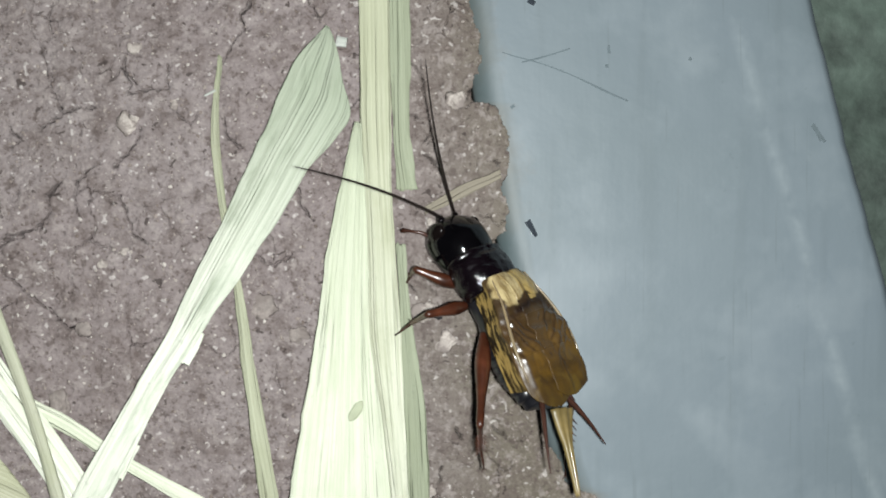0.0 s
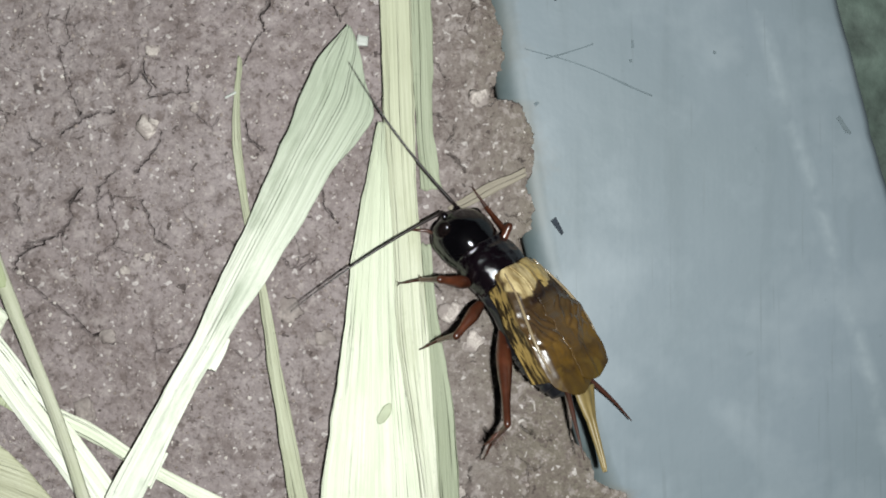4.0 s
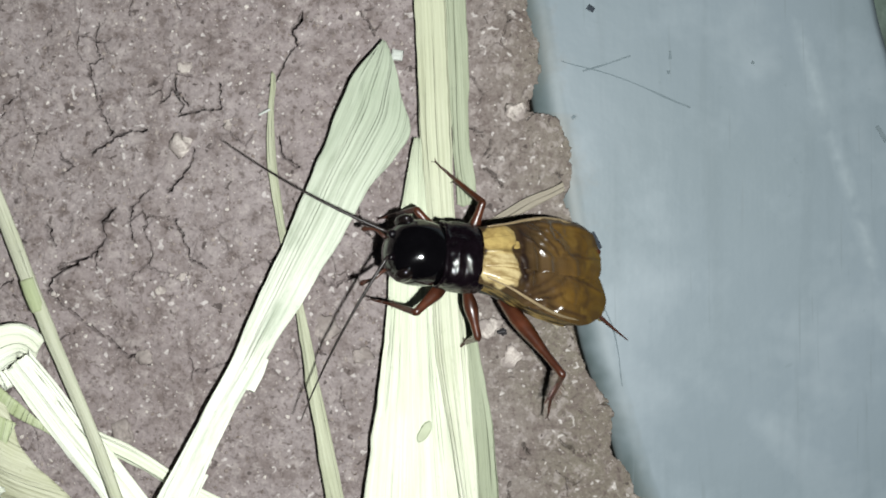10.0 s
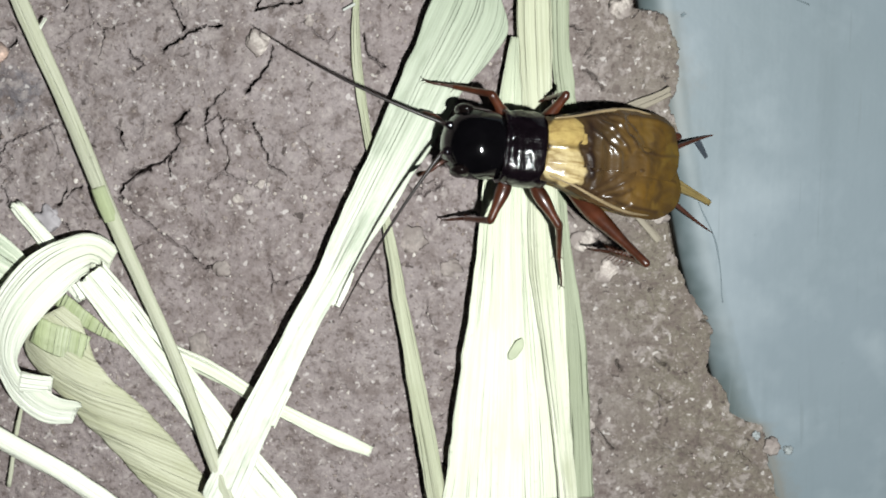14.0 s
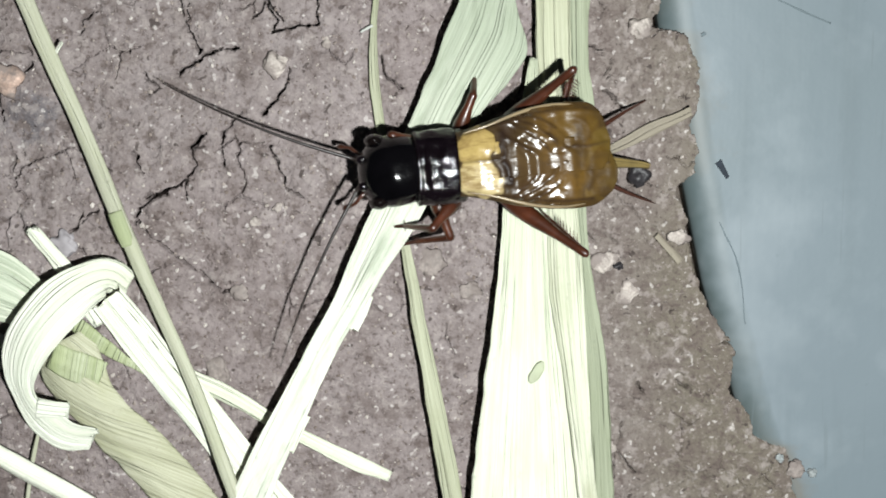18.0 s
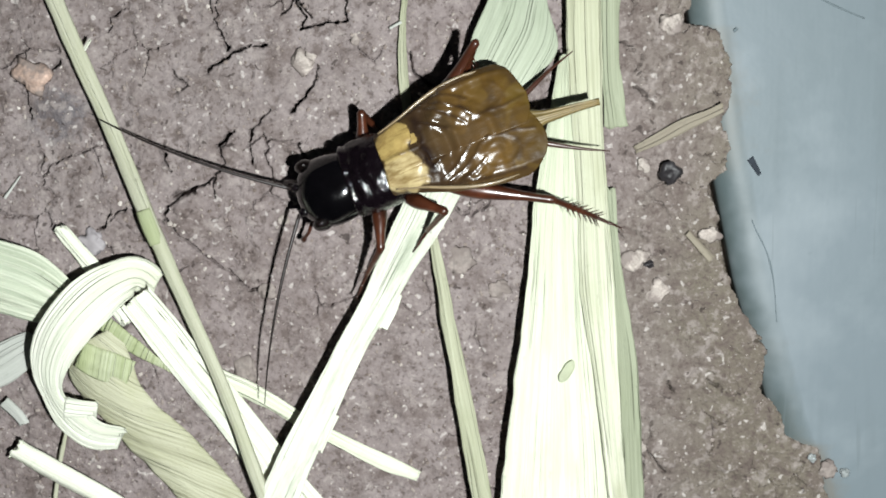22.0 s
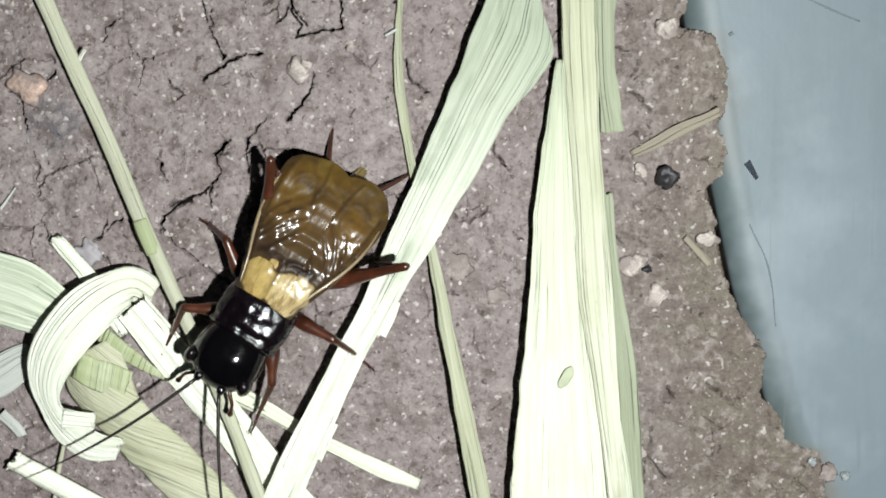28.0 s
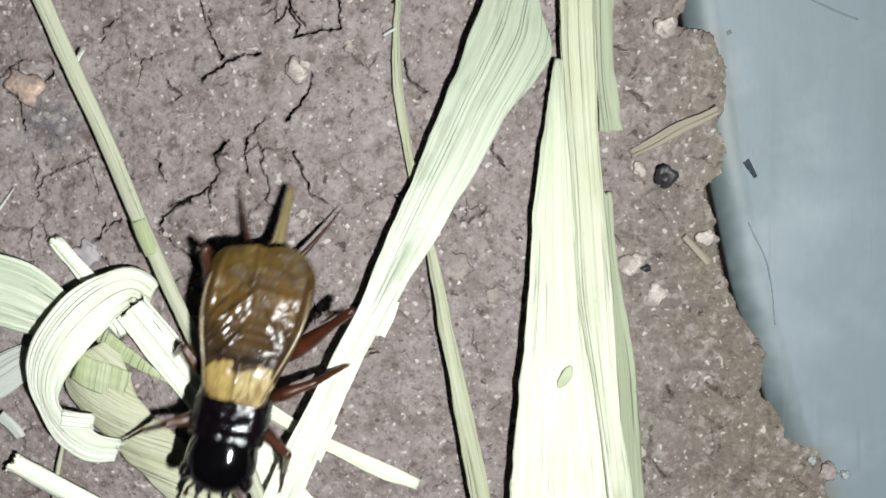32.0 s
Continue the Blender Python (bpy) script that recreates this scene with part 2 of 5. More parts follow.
def wing_material():
    """Cream lobes at the root, dark file vein, tan veins on a smoky field, then smooth amber; striped flanks."""
    k = Nodes("wing_membrane", 0.3, 0.5)
    p = k.coords()
    sep = k.node("ShaderNodeSeparateXYZ", Vector=p)

    def mask(name):
        n = k.node("ShaderNodeAttribute")
        n.attribute_name = name
        return n.outputs["Fac"]
    streak = k.noise(k.node("ShaderNodeMapping", Vector=p, Scale=(240, 1900, 1900)).outputs[0], 1, 3, 0.6)
    cloud = k.noise(p, 380, 4, 0.6)
    wide = k.noise(p, 190, 3, 0.6, 0.4)
    fine = k.noise(p, 1700, 3)
    x = k.math("ADD", k.math("MULTIPLY", sep.outputs[0], 1000.0), k.math("MULTIPLY", k.math("SUBTRACT", cloud, 0.5), 3.0))
    at = k.math("DIVIDE", k.math("ADD", x, 12.5), 14.0)
    amber = k.ramp(at, [(0.0, (0.050, 0.032, 0.007)), (0.2, (0.096, 0.052, 0.008)), (0.42, (0.086, 0.044, 0.009)),
                        (0.62, (0.046, 0.024, 0.010)), (0.78, (0.022, 0.012, 0.007)), (1.0, (0.045, 0.028, 0.013))])
    c = k.mix(k.ramp(cloud, [(0.46, (0, 0, 0)), (0.68, (0.55, 0.55, 0.55))]), amber, (0.050, 0.030, 0.008))
    c = k.mix(k.ramp(wide, [(0.44, (0, 0, 0)), (0.6, (0.8, 0.8, 0.8))]), c, (0.030, 0.017, 0.006))
    c = k.mix(k.math("MULTIPLY", mask("field"), k.ramp(wide, [(0.4, (0.1, 0.1, 0.1)), (0.6, (0.6, 0.6, 0.6))])), c, (0.086, 0.053, 0.023))
    c = k.mix(k.math("MULTIPLY", mask("field"), k.ramp(k.math("MULTIPLY", sep.outputs[1], -300.0), [(0.0, (0, 0, 0)), (0.4, (0.55, 0.55, 0.55))])), c, (0.030, 0.019, 0.009))
    c = k.mix(k.ramp(k.noise(p, 320, 2, 0.5, 0.8), [(0.52, (0, 0, 0)), (0.62, (0.75, 0.75, 0.75))]), c, k.ramp(at, [(0.1, (0.088, 0.056, 0.011)), (0.5, (0.100, 0.055, 0.014)), (0.7, (0.045, 0.028, 0.012))]))
    c = k.mix(k.math("MULTIPLY", mask("vein"), k.ramp(cloud, [(0.35, (0.3, 0.3, 0.3)), (0.6, (0.8, 0.8, 0.8))])), c, (0.024, 0.013, 0.007))
    side = k.ramp(streak, [(0.42, (0.008, 0.005, 0.003)), (0.49, (0.060, 0.040, 0.014)), (0.58, (0.27, 0.185, 0.06))])
    c = k.mix(k.ramp(mask("flank"), [(0.0, (0, 0, 0)), (0.12, (0.9, 0.9, 0.9))]), c, side)
    cream = k.mix(k.ramp(k.math("MULTIPLY", sep.outputs[1], 1000.0), [(0.0, (0, 0, 0)), (0.5, (1, 1, 1))]), (0.33, 0.240, 0.085), (0.40, 0.32, 0.165))
    cream = k.mix(k.ramp(streak, [(0.42, (0, 0, 0)), (0.62, (0.75, 0.75, 0.75))]), cream, (0.15, 0.095, 0.03))
    cream = k.mix(k.ramp(cloud, [(0.50, (0, 0, 0)), (0.68, (0.6, 0.6, 0.6))]), cream, (0.15, 0.09, 0.03))
    c = k.mix(k.ramp(k.math("ADD", mask("cream"), k.math("MULTIPLY", k.math("SUBTRACT", fine, 0.5), 0.5)), [(0.2, (0, 0, 0)), (0.5, (1, 1, 1))]), c, cream)
    c = k.mix(k.math("MULTIPLY", mask("file"), 0.92), c, (0.010, 0.005, 0.004))
    n = k.bump(cloud, 0.22, 0.45)
    n = k.bump(streak, 0.06, 0.4, n)
    n = k.bump(fine, 0.03, 0.5, n)
    shiny = k.math("MAXIMUM", mask("field"), mask("cream"))
    s = k.math("ADD", k.math("MULTIPLY", shiny, 0.42), 0.13)
    r = k.math("SUBTRACT", 0.46, k.math("MULTIPLY", shiny, 0.2))
    return k.done(c, n, Specular_IOR_Level=s, Roughness=r)


def stone_material(name, colour):
    """A stone with soil clinging to it."""
    k = Nodes(name, 0.75, 0.35)
    p = k.coords()
    a, d = k.noise(p, 1100, 4), k.noise(p, 420, 4, 0.7)
    low, high = tuple(v * 0.65 for v in colour), tuple(v * 1.3 for v in colour)
    c = k.ramp(a, [(0.35, low), (0.65, high)])
    c = k.mix(k.ramp(d, [(0.38, (0, 0, 0)), (0.56, (0.9, 0.9, 0.9))]), c, (0.17, 0.142, 0.13))
    return k.done(c, k.bump(a, 0.2, 0.8, k.bump(d, 0.4, 0.6)))


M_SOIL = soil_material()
M_TIP = leaf_material("pale_blade_with_green_tip", (0.74, 0.75, 0.65), (0.50, 0.53, 0.43), (0.25, 0.29, 0.21), 1.0, (36, 68))
M_UPPER = leaf_material("pale_blade_with_yellow_end", (0.62, 0.625, 0.51), (0.38, 0.40, 0.29), (0.35, 0.36, 0.245), 1.0, (66, 104))
M_PANEL = leaf_material("pale_panel_with_green_end", (0.66, 0.67, 0.55), (0.44, 0.475, 0.355), (0.47, 0.51, 0.37), 1.0, (44, 74))
M_LEAF = leaf_material("pale_dry_blade", (0.74, 0.745, 0.65), (0.48, 0.51, 0.40), (0.58, 0.61, 0.47))
M_CURL = leaf_material("pale_blade_with_olive_end", (0.73, 0.74, 0.65), (0.45, 0.48, 0.38), (0.60, 0.62, 0.49), 1.2, (151, 158))
M_STALK = leaf_material("straw_stalk", (0.42, 0.425, 0.325), (0.29, 0.295, 0.215), (0.33, 0.345, 0.225))
M_GREEN = leaf_material("greenish_blade", (0.29, 0.315, 0.225), (0.20, 0.22, 0.15), (0.23, 0.255, 0.17))
M_TWIST = leaf_material("green_grey_blade", (0.45, 0.45, 0.33), (0.27, 0.27, 0.18), (0.34, 0.345, 0.215), 1.0, None, -0.5)
M_GREY = leaf_material("bleached_blade", (0.44, 0.45, 0.42), (0.33, 0.34, 0.31), (0.38, 0.40, 0.36))
M_FAN = leaf_material("pale_blade_with_green_stripes", (0.62, 0.65, 0.53), (0.27, 0.32, 0.22), (0.46, 0.52, 0.40), 1.3)
M_BAND = leaf_material("olive_cross_striped_blade", (0.42, 0.45, 0.31), (0.24, 0.28, 0.14), (0.32, 0.36, 0.19), 1.1, None, 1.35)
M_NODE = leaf_material("green_node", (0.32, 0.35, 0.22), (0.24, 0.27, 0.15), (0.27, 0.31, 0.16))
M_THIN = leaf_material("thin_dull_blade", (0.37, 0.38, 0.275), (0.24, 0.245, 0.165), (0.29, 0.305, 0.20))
M_SOILED = leaf_material("soil_coloured_blade", (0.235, 0.208, 0.160), (0.145, 0.126, 0.098), (0.19, 0.166, 0.127))
M_BOARD = board_material()
M_PALE = stone_material("pale_stone", (0.46, 0.41, 0.37))
M_STONE = stone_material("grey_brown_stone", (0.26, 0.225, 0.205))
M_BRICK = stone_material("reddish_crumb", (0.47, 0.335, 0.27))
M_FLAKE = plain("grey_flake", (0.28, 0.26, 0.27), 0.6, 0.4, 0.2, 900, 0.1)
M_DARKBIT = plain("black_seed", (0.022, 0.02, 0.022), 0.45, 0.4, 0.4, 1500, 0.2)
M_WET = plain("dark_mossy_concrete", (0.055, 0.075, 0.062), 0.6, 0.4, 0.65, 260, 0.4)
M_BLACK = plain("black_chitin", (0.0016, 0.0014, 0.0018), 0.11, 0.5, 0.3, 800, 0.06, 0.0)
M_EYE = plain("dark_brown_eye", (0.0045, 0.003, 0.0028), 0.12, 0.5, 0.3, 1500, 0.02, 0.0)
M_SHIELD = plain("black_brown_chitin", (0.0032, 0.0018, 0.0028), 0.17, 0.55, 0.5, 1500, 0.2, 0.0)
M_LEG = plain("red_brown_chitin", (0.044, 0.0125, 0.0055), 0.32, 0.5, 0.8, 420, 0.10, 0.2)
M_SHANK = plain("dark_brown_chitin", (0.035, 0.012, 0.007), 0.35, 0.5, 0.4, 900, 0.04, 0.2)
M_FEELER = plain("feeler_brown", (0.011, 0.007, 0.006), 0.4, 0.5, 0.3, 3000, 0.01)
M_ABDOMEN = plain("abdomen_dark", (0.008, 0.008, 0.010), 0.3, 0.5, 0.4, 800, 0.06)
M_TAIL = plain("folded_hind_wing", (0.140, 0.103, 0.038), 0.45, 0.4, 0.4, 500, 0.06, 0.1)
M_FOLD = plain("tan_fold_vein", (0.20, 0.15, 0.085), 0.3, 0.5, 0.3, 700, 0.05, 0.3)
M_WING = wing_material()
M_STAIN = plain("olive_stain", (0.33, 0.355, 0.25), 0.7, 0.2, 0.15, 900, 0.03)
M_LINE = plain("dull_scratch", (0.108, 0.133, 0.144), 0.9, 0.1, 0.1, 900, 0.02)
M_SPECK = plain("dark_dirt", (0.030, 0.036, 0.044), 0.95, 0.05, 0.3, 900, 0.02)
M_GLASS = plain("clear_grit", (0.26, 0.28, 0.28), 0.12, 0.6, 0.1, 900, 0.02, 0.5)


# ---- mesh helpers; all lengths below are millimetres ----
def as_mesh(name, verts, faces, mat, uvs=None, smooth=True):
    me = bpy.data.meshes.new(name)
    me.from_pydata((np.asarray(verts, float) * MM).tolist(), [], faces)
    if uvs is not None:
        layer = me.uv_layers.new(name="UVMap")
        idx = np.empty(len(me.loops), np.int32)
        me.loops.foreach_get("vertex_index", idx)
        layer.data.foreach_set("uv", np.asarray(uvs, np.float32)[idx].ravel())
    if smooth:
        me.polygons.foreach_set("use_smooth", [True] * len(me.polygons))
    me.materials.append(mat)
    me.update()
    return me


def thing(name, me, label, category, group="", kind="", at=(0, 0, 0)):
    ob = new(name, me)
    ob.location = Vector(at) * MM
    return tagged(ob, label, category, group, kind)


def part(name, me, parent, label=""):
    ob = new(name, me)
    ob.parent = parent
    if label:
        ob["label"] = label
    return ob


def spline(rows, n):
    """Points on a smooth curve through the rows."""
    a = np.asarray(rows, float)
    d = np.r_[0, np.cumsum(np.maximum(np.linalg.norm(np.diff(a[:, :3], axis=0), axis=1), 1e-6))]
    m = np.gradient(a, d, axis=0)
    s = np.linspace(0, d[-1], n)
    i = np.clip(np.searchsorted(d, s, "right") - 1, 0, len(d) - 2)
    h = (d[i + 1] - d[i])
    u = ((s - d[i]) / h)[:, None]
    h = h[:, None]
    return (2*u**3 - 3*u**2 + 1)*a[i] + (u**3 - 2*u**2 + u)*h*m[i] + (3*u**2 - 2*u**3)*a[i+1] + (u**3 - u**2)*h*m[i+1], s


def smooth_noise(x, y, seed, size):
    """Value noise of cells of that size, from -1 to 1."""
    x, y = np.asarray(x) / size, np.asarray(y) / size
    xi, yi = np.floor(x).astype(np.int64), np.floor(y).astype(np.int64)
    u, v = x - xi, y - yi
    u, v = u*u*(3 - 2*u), v*v*(3 - 2*v)

    def h(a, b):
        q = (a * 374761393 + b * 668265263 + seed * 1442695041) & 0xFFFFFFFF
        q = ((q ^ (q >> 13)) * 1274126177) & 0xFFFFFFFF
        return ((q ^ (q >> 16)) & 0xFFFF) / 32767.5 - 1
    return (h(xi, yi)*(1-u) + h(xi+1, yi)*u)*(1-v) + (h(xi, yi+1)*(1-u) + h(xi+1, yi+1)*u)*v


def sheet(pts, uvs, rows, cols, thick):
    """A closed thin sheet over a grid of points."""
    pts = np.asarray(pts).reshape(rows, cols, 3)
    du = np.gradient(pts, axis=0)
    dv = np.gradient(pts, axis=1)
    nrm = np.cross(du, dv)
    nrm /= np.maximum(np.linalg.norm(nrm, axis=2, keepdims=True), 1e-9)
    if nrm[..., 2].mean() > 0:
        low = pts - nrm * thick
    else:
        low = pts + nrm * thick
    v = np.concatenate([pts.reshape(-1, 3), low.reshape(-1, 3)])
    k = rows * cols
    f = []
    for i in range(rows - 1):
        for j in range(cols - 1):
            a = i * cols + j
            f.append((a, a + 1, a + cols + 1, a + cols))
            f.append((k + a, k + a + cols, k + a + cols + 1, k + a + 1))
    rim = [j for j in range(cols)] + [i * cols + cols - 1 for i in range(1, rows)] + \
          [(rows - 1) * cols + j for j in range(cols - 2, -1, -1)] + [i * cols for i in range(rows - 2, 0, -1)]
    for a, b in zip(rim, rim[1:] + rim[:1]):
        f.append((a, k + a, k + b, b))
    return v, f, np.concatenate([uvs, uvs])


def blade(name, rows, mat, tilt=(0, 0), arch=0.06, ribs=0.05, thick=0.12, ends=(0.0, 0.0), nick=0.05, across=17, seed=1, smooth=True, ease=2.5, straight=False):
    """A leaf blade along rows of (x, y, z, width). tilt: degrees at both ends; arch: rise of the middle per width;
    ribs: height of the lengthwise ribs; ends: ragged length at both ends; nick: unevenness of the edges;
    straight: the blade is widened square to its whole length, not to each bend."""
    rng = np.random.default_rng(seed)
    length = np.linalg.norm(np.diff(np.asarray(rows)[:, :2], axis=0), axis=1).sum()
    n = int(max(16, min(160, length / 0.45)))
    c, s = spline(rows, n)
    k = np.exp(-0.5 * ((s[:, None] - s[None, :]) / (ease / 2)) ** 2)
    line = np.polyfit(s, c, 1)
    flat = s[:, None] * line[0] + line[1]
    c = flat + k @ (c - flat) / k.sum(1)[:, None] if ease else c
    tan = np.gradient(c[:, :3], axis=0)
    tan[:, 2] = 0
    if straight:
        tan[:] = tan.sum(0)
    tan /= np.linalg.norm(tan, axis=1)[:, None]
    side = np.stack([-tan[:, 1], tan[:, 0], np.zeros(n)], 1)
    ang = np.radians(np.linspace(tilt[0], tilt[1], n))
    side = side * np.cos(ang)[:, None] + np.array([0, 0, 1]) * np.sin(ang)[:, None]
    u = np.linspace(-1, 1, across)
    half = c[:, 3] / 2
    e1 = smooth_noise(s, s * 0, seed, 1.7) * nick + smooth_noise(s, s * 0, seed + 5, 5) * nick
    e2 = smooth_noise(s, s * 0 + 9, seed, 1.7) * nick + smooth_noise(s, s * 0 + 9, seed + 5, 5) * nick
    phase, rate = rng.uniform(0, 6), rng.uniform(2.0, 2.8)
    fan = 0.6 if straight else 0.0
    pts, uvs = [], []
    cut = [(0.5 + 0.5 * smooth_noise(np.arange(across), np.zeros(across) + 7 * k, seed + 9, 3.1) + 0.2 * rng.uniform(0, 1, across)) * e for k, e in enumerate(ends)]
    for i in range(n):
        f = s[i] / s[-1]
        for j in range(across):
            w = half[i] + (e1[i] if u[j] < 0 else e2[i]) * (abs(u[j]) > 0.8)
            off = u[j] * w
            z = arch * half[i] * 2 * (1 - u[j]**2) + ribs * math.sin(off * rate * 2 + phase) * (1 - abs(u[j])**6)
            z += 0.12 * float(smooth_noise(s[i] * 0.3, off, seed + 3, 1.5)) * min(1, half[i])
            along = 0.0
            if i == 0:
                along = cut[0][j]
            if i == n - 1:
                along = -cut[1][j]
            p = c[i, :3] + side[i] * off + np.array([0, 0, z]) + tan[i] * along
            pts.append(p)
            mid_off = float(np.dot(c[i, :2] - flat[i, :2], side[i][:2])) if straight else 0.0
            uvs.append((s[i] + seed * 13.7, (1 - fan) * (u[j] * half.max() * 0.9 + off * 0.1) + fan * (off + mid_off) + seed * 5.1))
    v, f, t = sheet(pts, np.array(uvs), n, across, thick)
    return as_mesh(name, v, f, mat, t, smooth)


def tube(name, rows, mat, sides=8, cap=True):
    """A round bar along rows of (x, y, z, radius)."""
    a = np.asarray(rows, float)
    n = max(len(a), 2)
    tan = np.gradient(a[:, :3], axis=0)
    tan /= np.maximum(np.linalg.norm(tan, axis=1), 1e-9)[:, None]
    up = np.array([0, 0, 1.0]) if abs(tan[0, 2]) < 0.9 else np.array([1.0, 0, 0])
    v = []
    for i in range(n):
        x = np.cross(up, tan[i])
        x /= max(np.linalg.norm(x), 1e-9)
        y = np.cross(tan[i], x)
        for k in range(sides):
            t = 2 * math.pi * k / sides
            v.append(a[i, :3] + a[i, 3] * (math.cos(t) * x + math.sin(t) * y))
    f = [(i*sides + k, i*sides + (k+1) % sides, (i+1)*sides + (k+1) % sides, (i+1)*sides + k) for i in range(n-1) for k in range(sides)]
    if cap:
        f += [tuple(range(sides))[::-1], tuple((n-1)*sides + k for k in range(sides))]
    return v, f


def bar(name, rows, mat, sides=8, fine=0):
    if fine:
        rows = spline(rows, fine)[0]
    v, f = tube(name, rows, mat, sides)
    return as_mesh(name, v, f, mat)


def joined(name, pieces, mat):
    v, f = [], []
    for pv, pf in pieces:
        k = len(v)
        v += [tuple(p) for p in pv]
        f += [tuple(i + k for i in q) for q in pf]
    return as_mesh(name, v, f, mat)


def hull(name, rings, mat, sides=28):
    """A closed body along x. Rings of (x, half width, z top, z bottom, squareness)."""
    v = []
    for x, w, zt, zb, p in rings:
        zc, h = (zt + zb) / 2, (zt - zb) / 2
        for k in range(sides):
            t = 2 * math.pi * k / sides
            ct, st = math.cos(t), math.sin(t)
            v.append((x, w * math.copysign(abs(ct)**p, ct), zc + h * math.copysign(abs(st)**p, st)))
    n = len(rings)
    f = [(i*sides + k, i*sides + (k+1) % sides, (i+1)*sides + (k+1) % sides, (i+1)*sides + k) for i in range(n-1) for k in range(sides)]
    f += [tuple(range(sides))[::-1], tuple((n-1)*sides + k for k in range(sides))]
    return as_mesh(name, v, f, mat)


def rock(name, r, flat, mat, seed, level=3, rough=0.22):
    bm = bmesh.new()
    bmesh.ops.create_icosphere(bm, subdivisions=level, radius=1)
    rng = np.random.default_rng(seed)
    ax = rng.uniform(0.8, 1.2, 3)
    o = Vector(rng.uniform(-50, 50, 3))
    for w in bm.verts:
        q = noise.noise(w.co * 1.3 + o) * rough * 1.5 + noise.noise(w.co * 3.1 + o) * rough * 0.6
        w.co *= 1 + q
        w.co = Vector((w.co.x * ax[0], w.co.y * ax[1], w.co.z * flat)) * r * MM
    me = bpy.data.meshes.new(name)
    bm.to_mesh(me)
    bm.free()
    me.materials.append(mat)
    me.polygons.foreach_set("use_smooth", [level > 2] * len(me.polygons))
    return me


# ---- the ground ----
SOIL_EDGE = [
    (12.2, 35.4), (12.2, 27.8), (13.3, 24.0), (13.7, 20.9), (12.6, 18.4), (11.9, 16.8), (15.0, 16.1), (16.2, 12.8),
    (16.4, 8.9), (15.9, 6.9), (16.4, 4.4), (16.1, 2.1), (14.2, 0.5), (15.2, -2.4), (15.4, -5.9), (16.9, -10.7),
    (18.7, -13.7), (20.9, -16.8), (20.2, -21.0), (22.4, -24.2), (23.0, -26.2), (26.0, -27.6), (27.0, -30.6), (28.2, -34.5),
    (30.2, -40.4),
]
OPEN_CRACKS = [
    [(-34.0, 27.1), (-34.2, 24.8), (-33.8, 23.3), (-35.1, 22.9), (-34.8, 20.3), (-34.6, 19.1)],
    [(-12.3, 27.8), (-13.5, 25.8), (-13.0, 24.5), (-14.2, 23.2), (-15.0, 21.4), (-16.3, 19.9)],
    [(-26.2, 21.5), (-26.4, 19.6), (-25.5, 18.1), (-25.9, 17.2), (-23.6, 17.6), (-21.4, 17.8), (-21.4, 20.4)],
    [(-26.8, 5.8), (-26.0, 3.7), (-25.3, 1.6), (-23.8, 0.6)],
    [(-39.5, 1.1), (-37.7, 1.6), (-35.7, 2.2), (-34.2, 4.1), (-34.6, 6.0), (-33.5, 6.9)],
    [(-40.3, -0.9), (-38.9, -3.0), (-37.3, -4.4), (-34.7, -6.5), (-32.4, -8.5), (-30.1, -9.6)],
    [(-40.3, -1.7), (-40.1, -0.3), (-39.1, 0.9), (-37.2, 1.6)],
    [(-33.9, 20.2), (-34.2, 19.5), (-34.0, 18.9), (-34.4, 18.5), (-33.8, 16.7), (-33.1, 15.5)],
    [(-35.3, 13.3), (-34.2, 14.2), (-32.7, 14.9), (-31.2, 15.4), (-29.4, 15.8)],
    [(-53.6, 13.1), (-52.7, 11.6), (-52.6, 9.2)],
    [(-49.4, 14.6), (-50.8, 13.3), (-51.8, 12.2)],
    [(-25.4, 11.4), (-26.7, 9.6), (-27.3, 8.8)],
]
HAIR_CRACKS_WEST = [
    [(-31.6, 4.5), (-31.5, 6.0), (-31.2, 7.5), (-29.4, 9.4)],
    [(-24.4, 13.6), (-24.7, 12.4), (-26.6, 9.8), (-27.5, 9.0)],
    [(-35.5, 13.5), (-33.5, 14.8), (-30.9, 15.8)],
    [(-15.4, 14.6), (-14.8, 12.7), (-13.1, 11.2)],
    [(-7.0, 7.2), (-6.7, 4.9), (-5.1, 3.0)],
    [(-4.4, 25.4), (-5.3, 26.7), (-6.1, 27.9)],
    [(-38.8, 27.0), (-39.3, 25.9)],
    [(-27.7, 18.5), (-26.6, 20.0)],
    [(-38.4, 11.6), (-37.3, 12.0), (-38.8, 13.5)],
    [(5.7, 15.2), (7.0, 14.5)],
    [(7.2, 10.6), (8.1, 9.5), (9.1, 8.8)],
    [(7.0, 11.9), (8.0, 13.7)],
    [(-44.5, 17.3), (-44.4, 18.4), (-42.7, 19.5)],
    [(-40.1, 5.8), (-39.9, 4.3), (-39.5, 3.4)],
    [(-33.0, 7.3), (-34.3, 5.7)],
    [(-31.0, 7.7), (-31.6, 5.6), (-31.5, 4.0)],
]
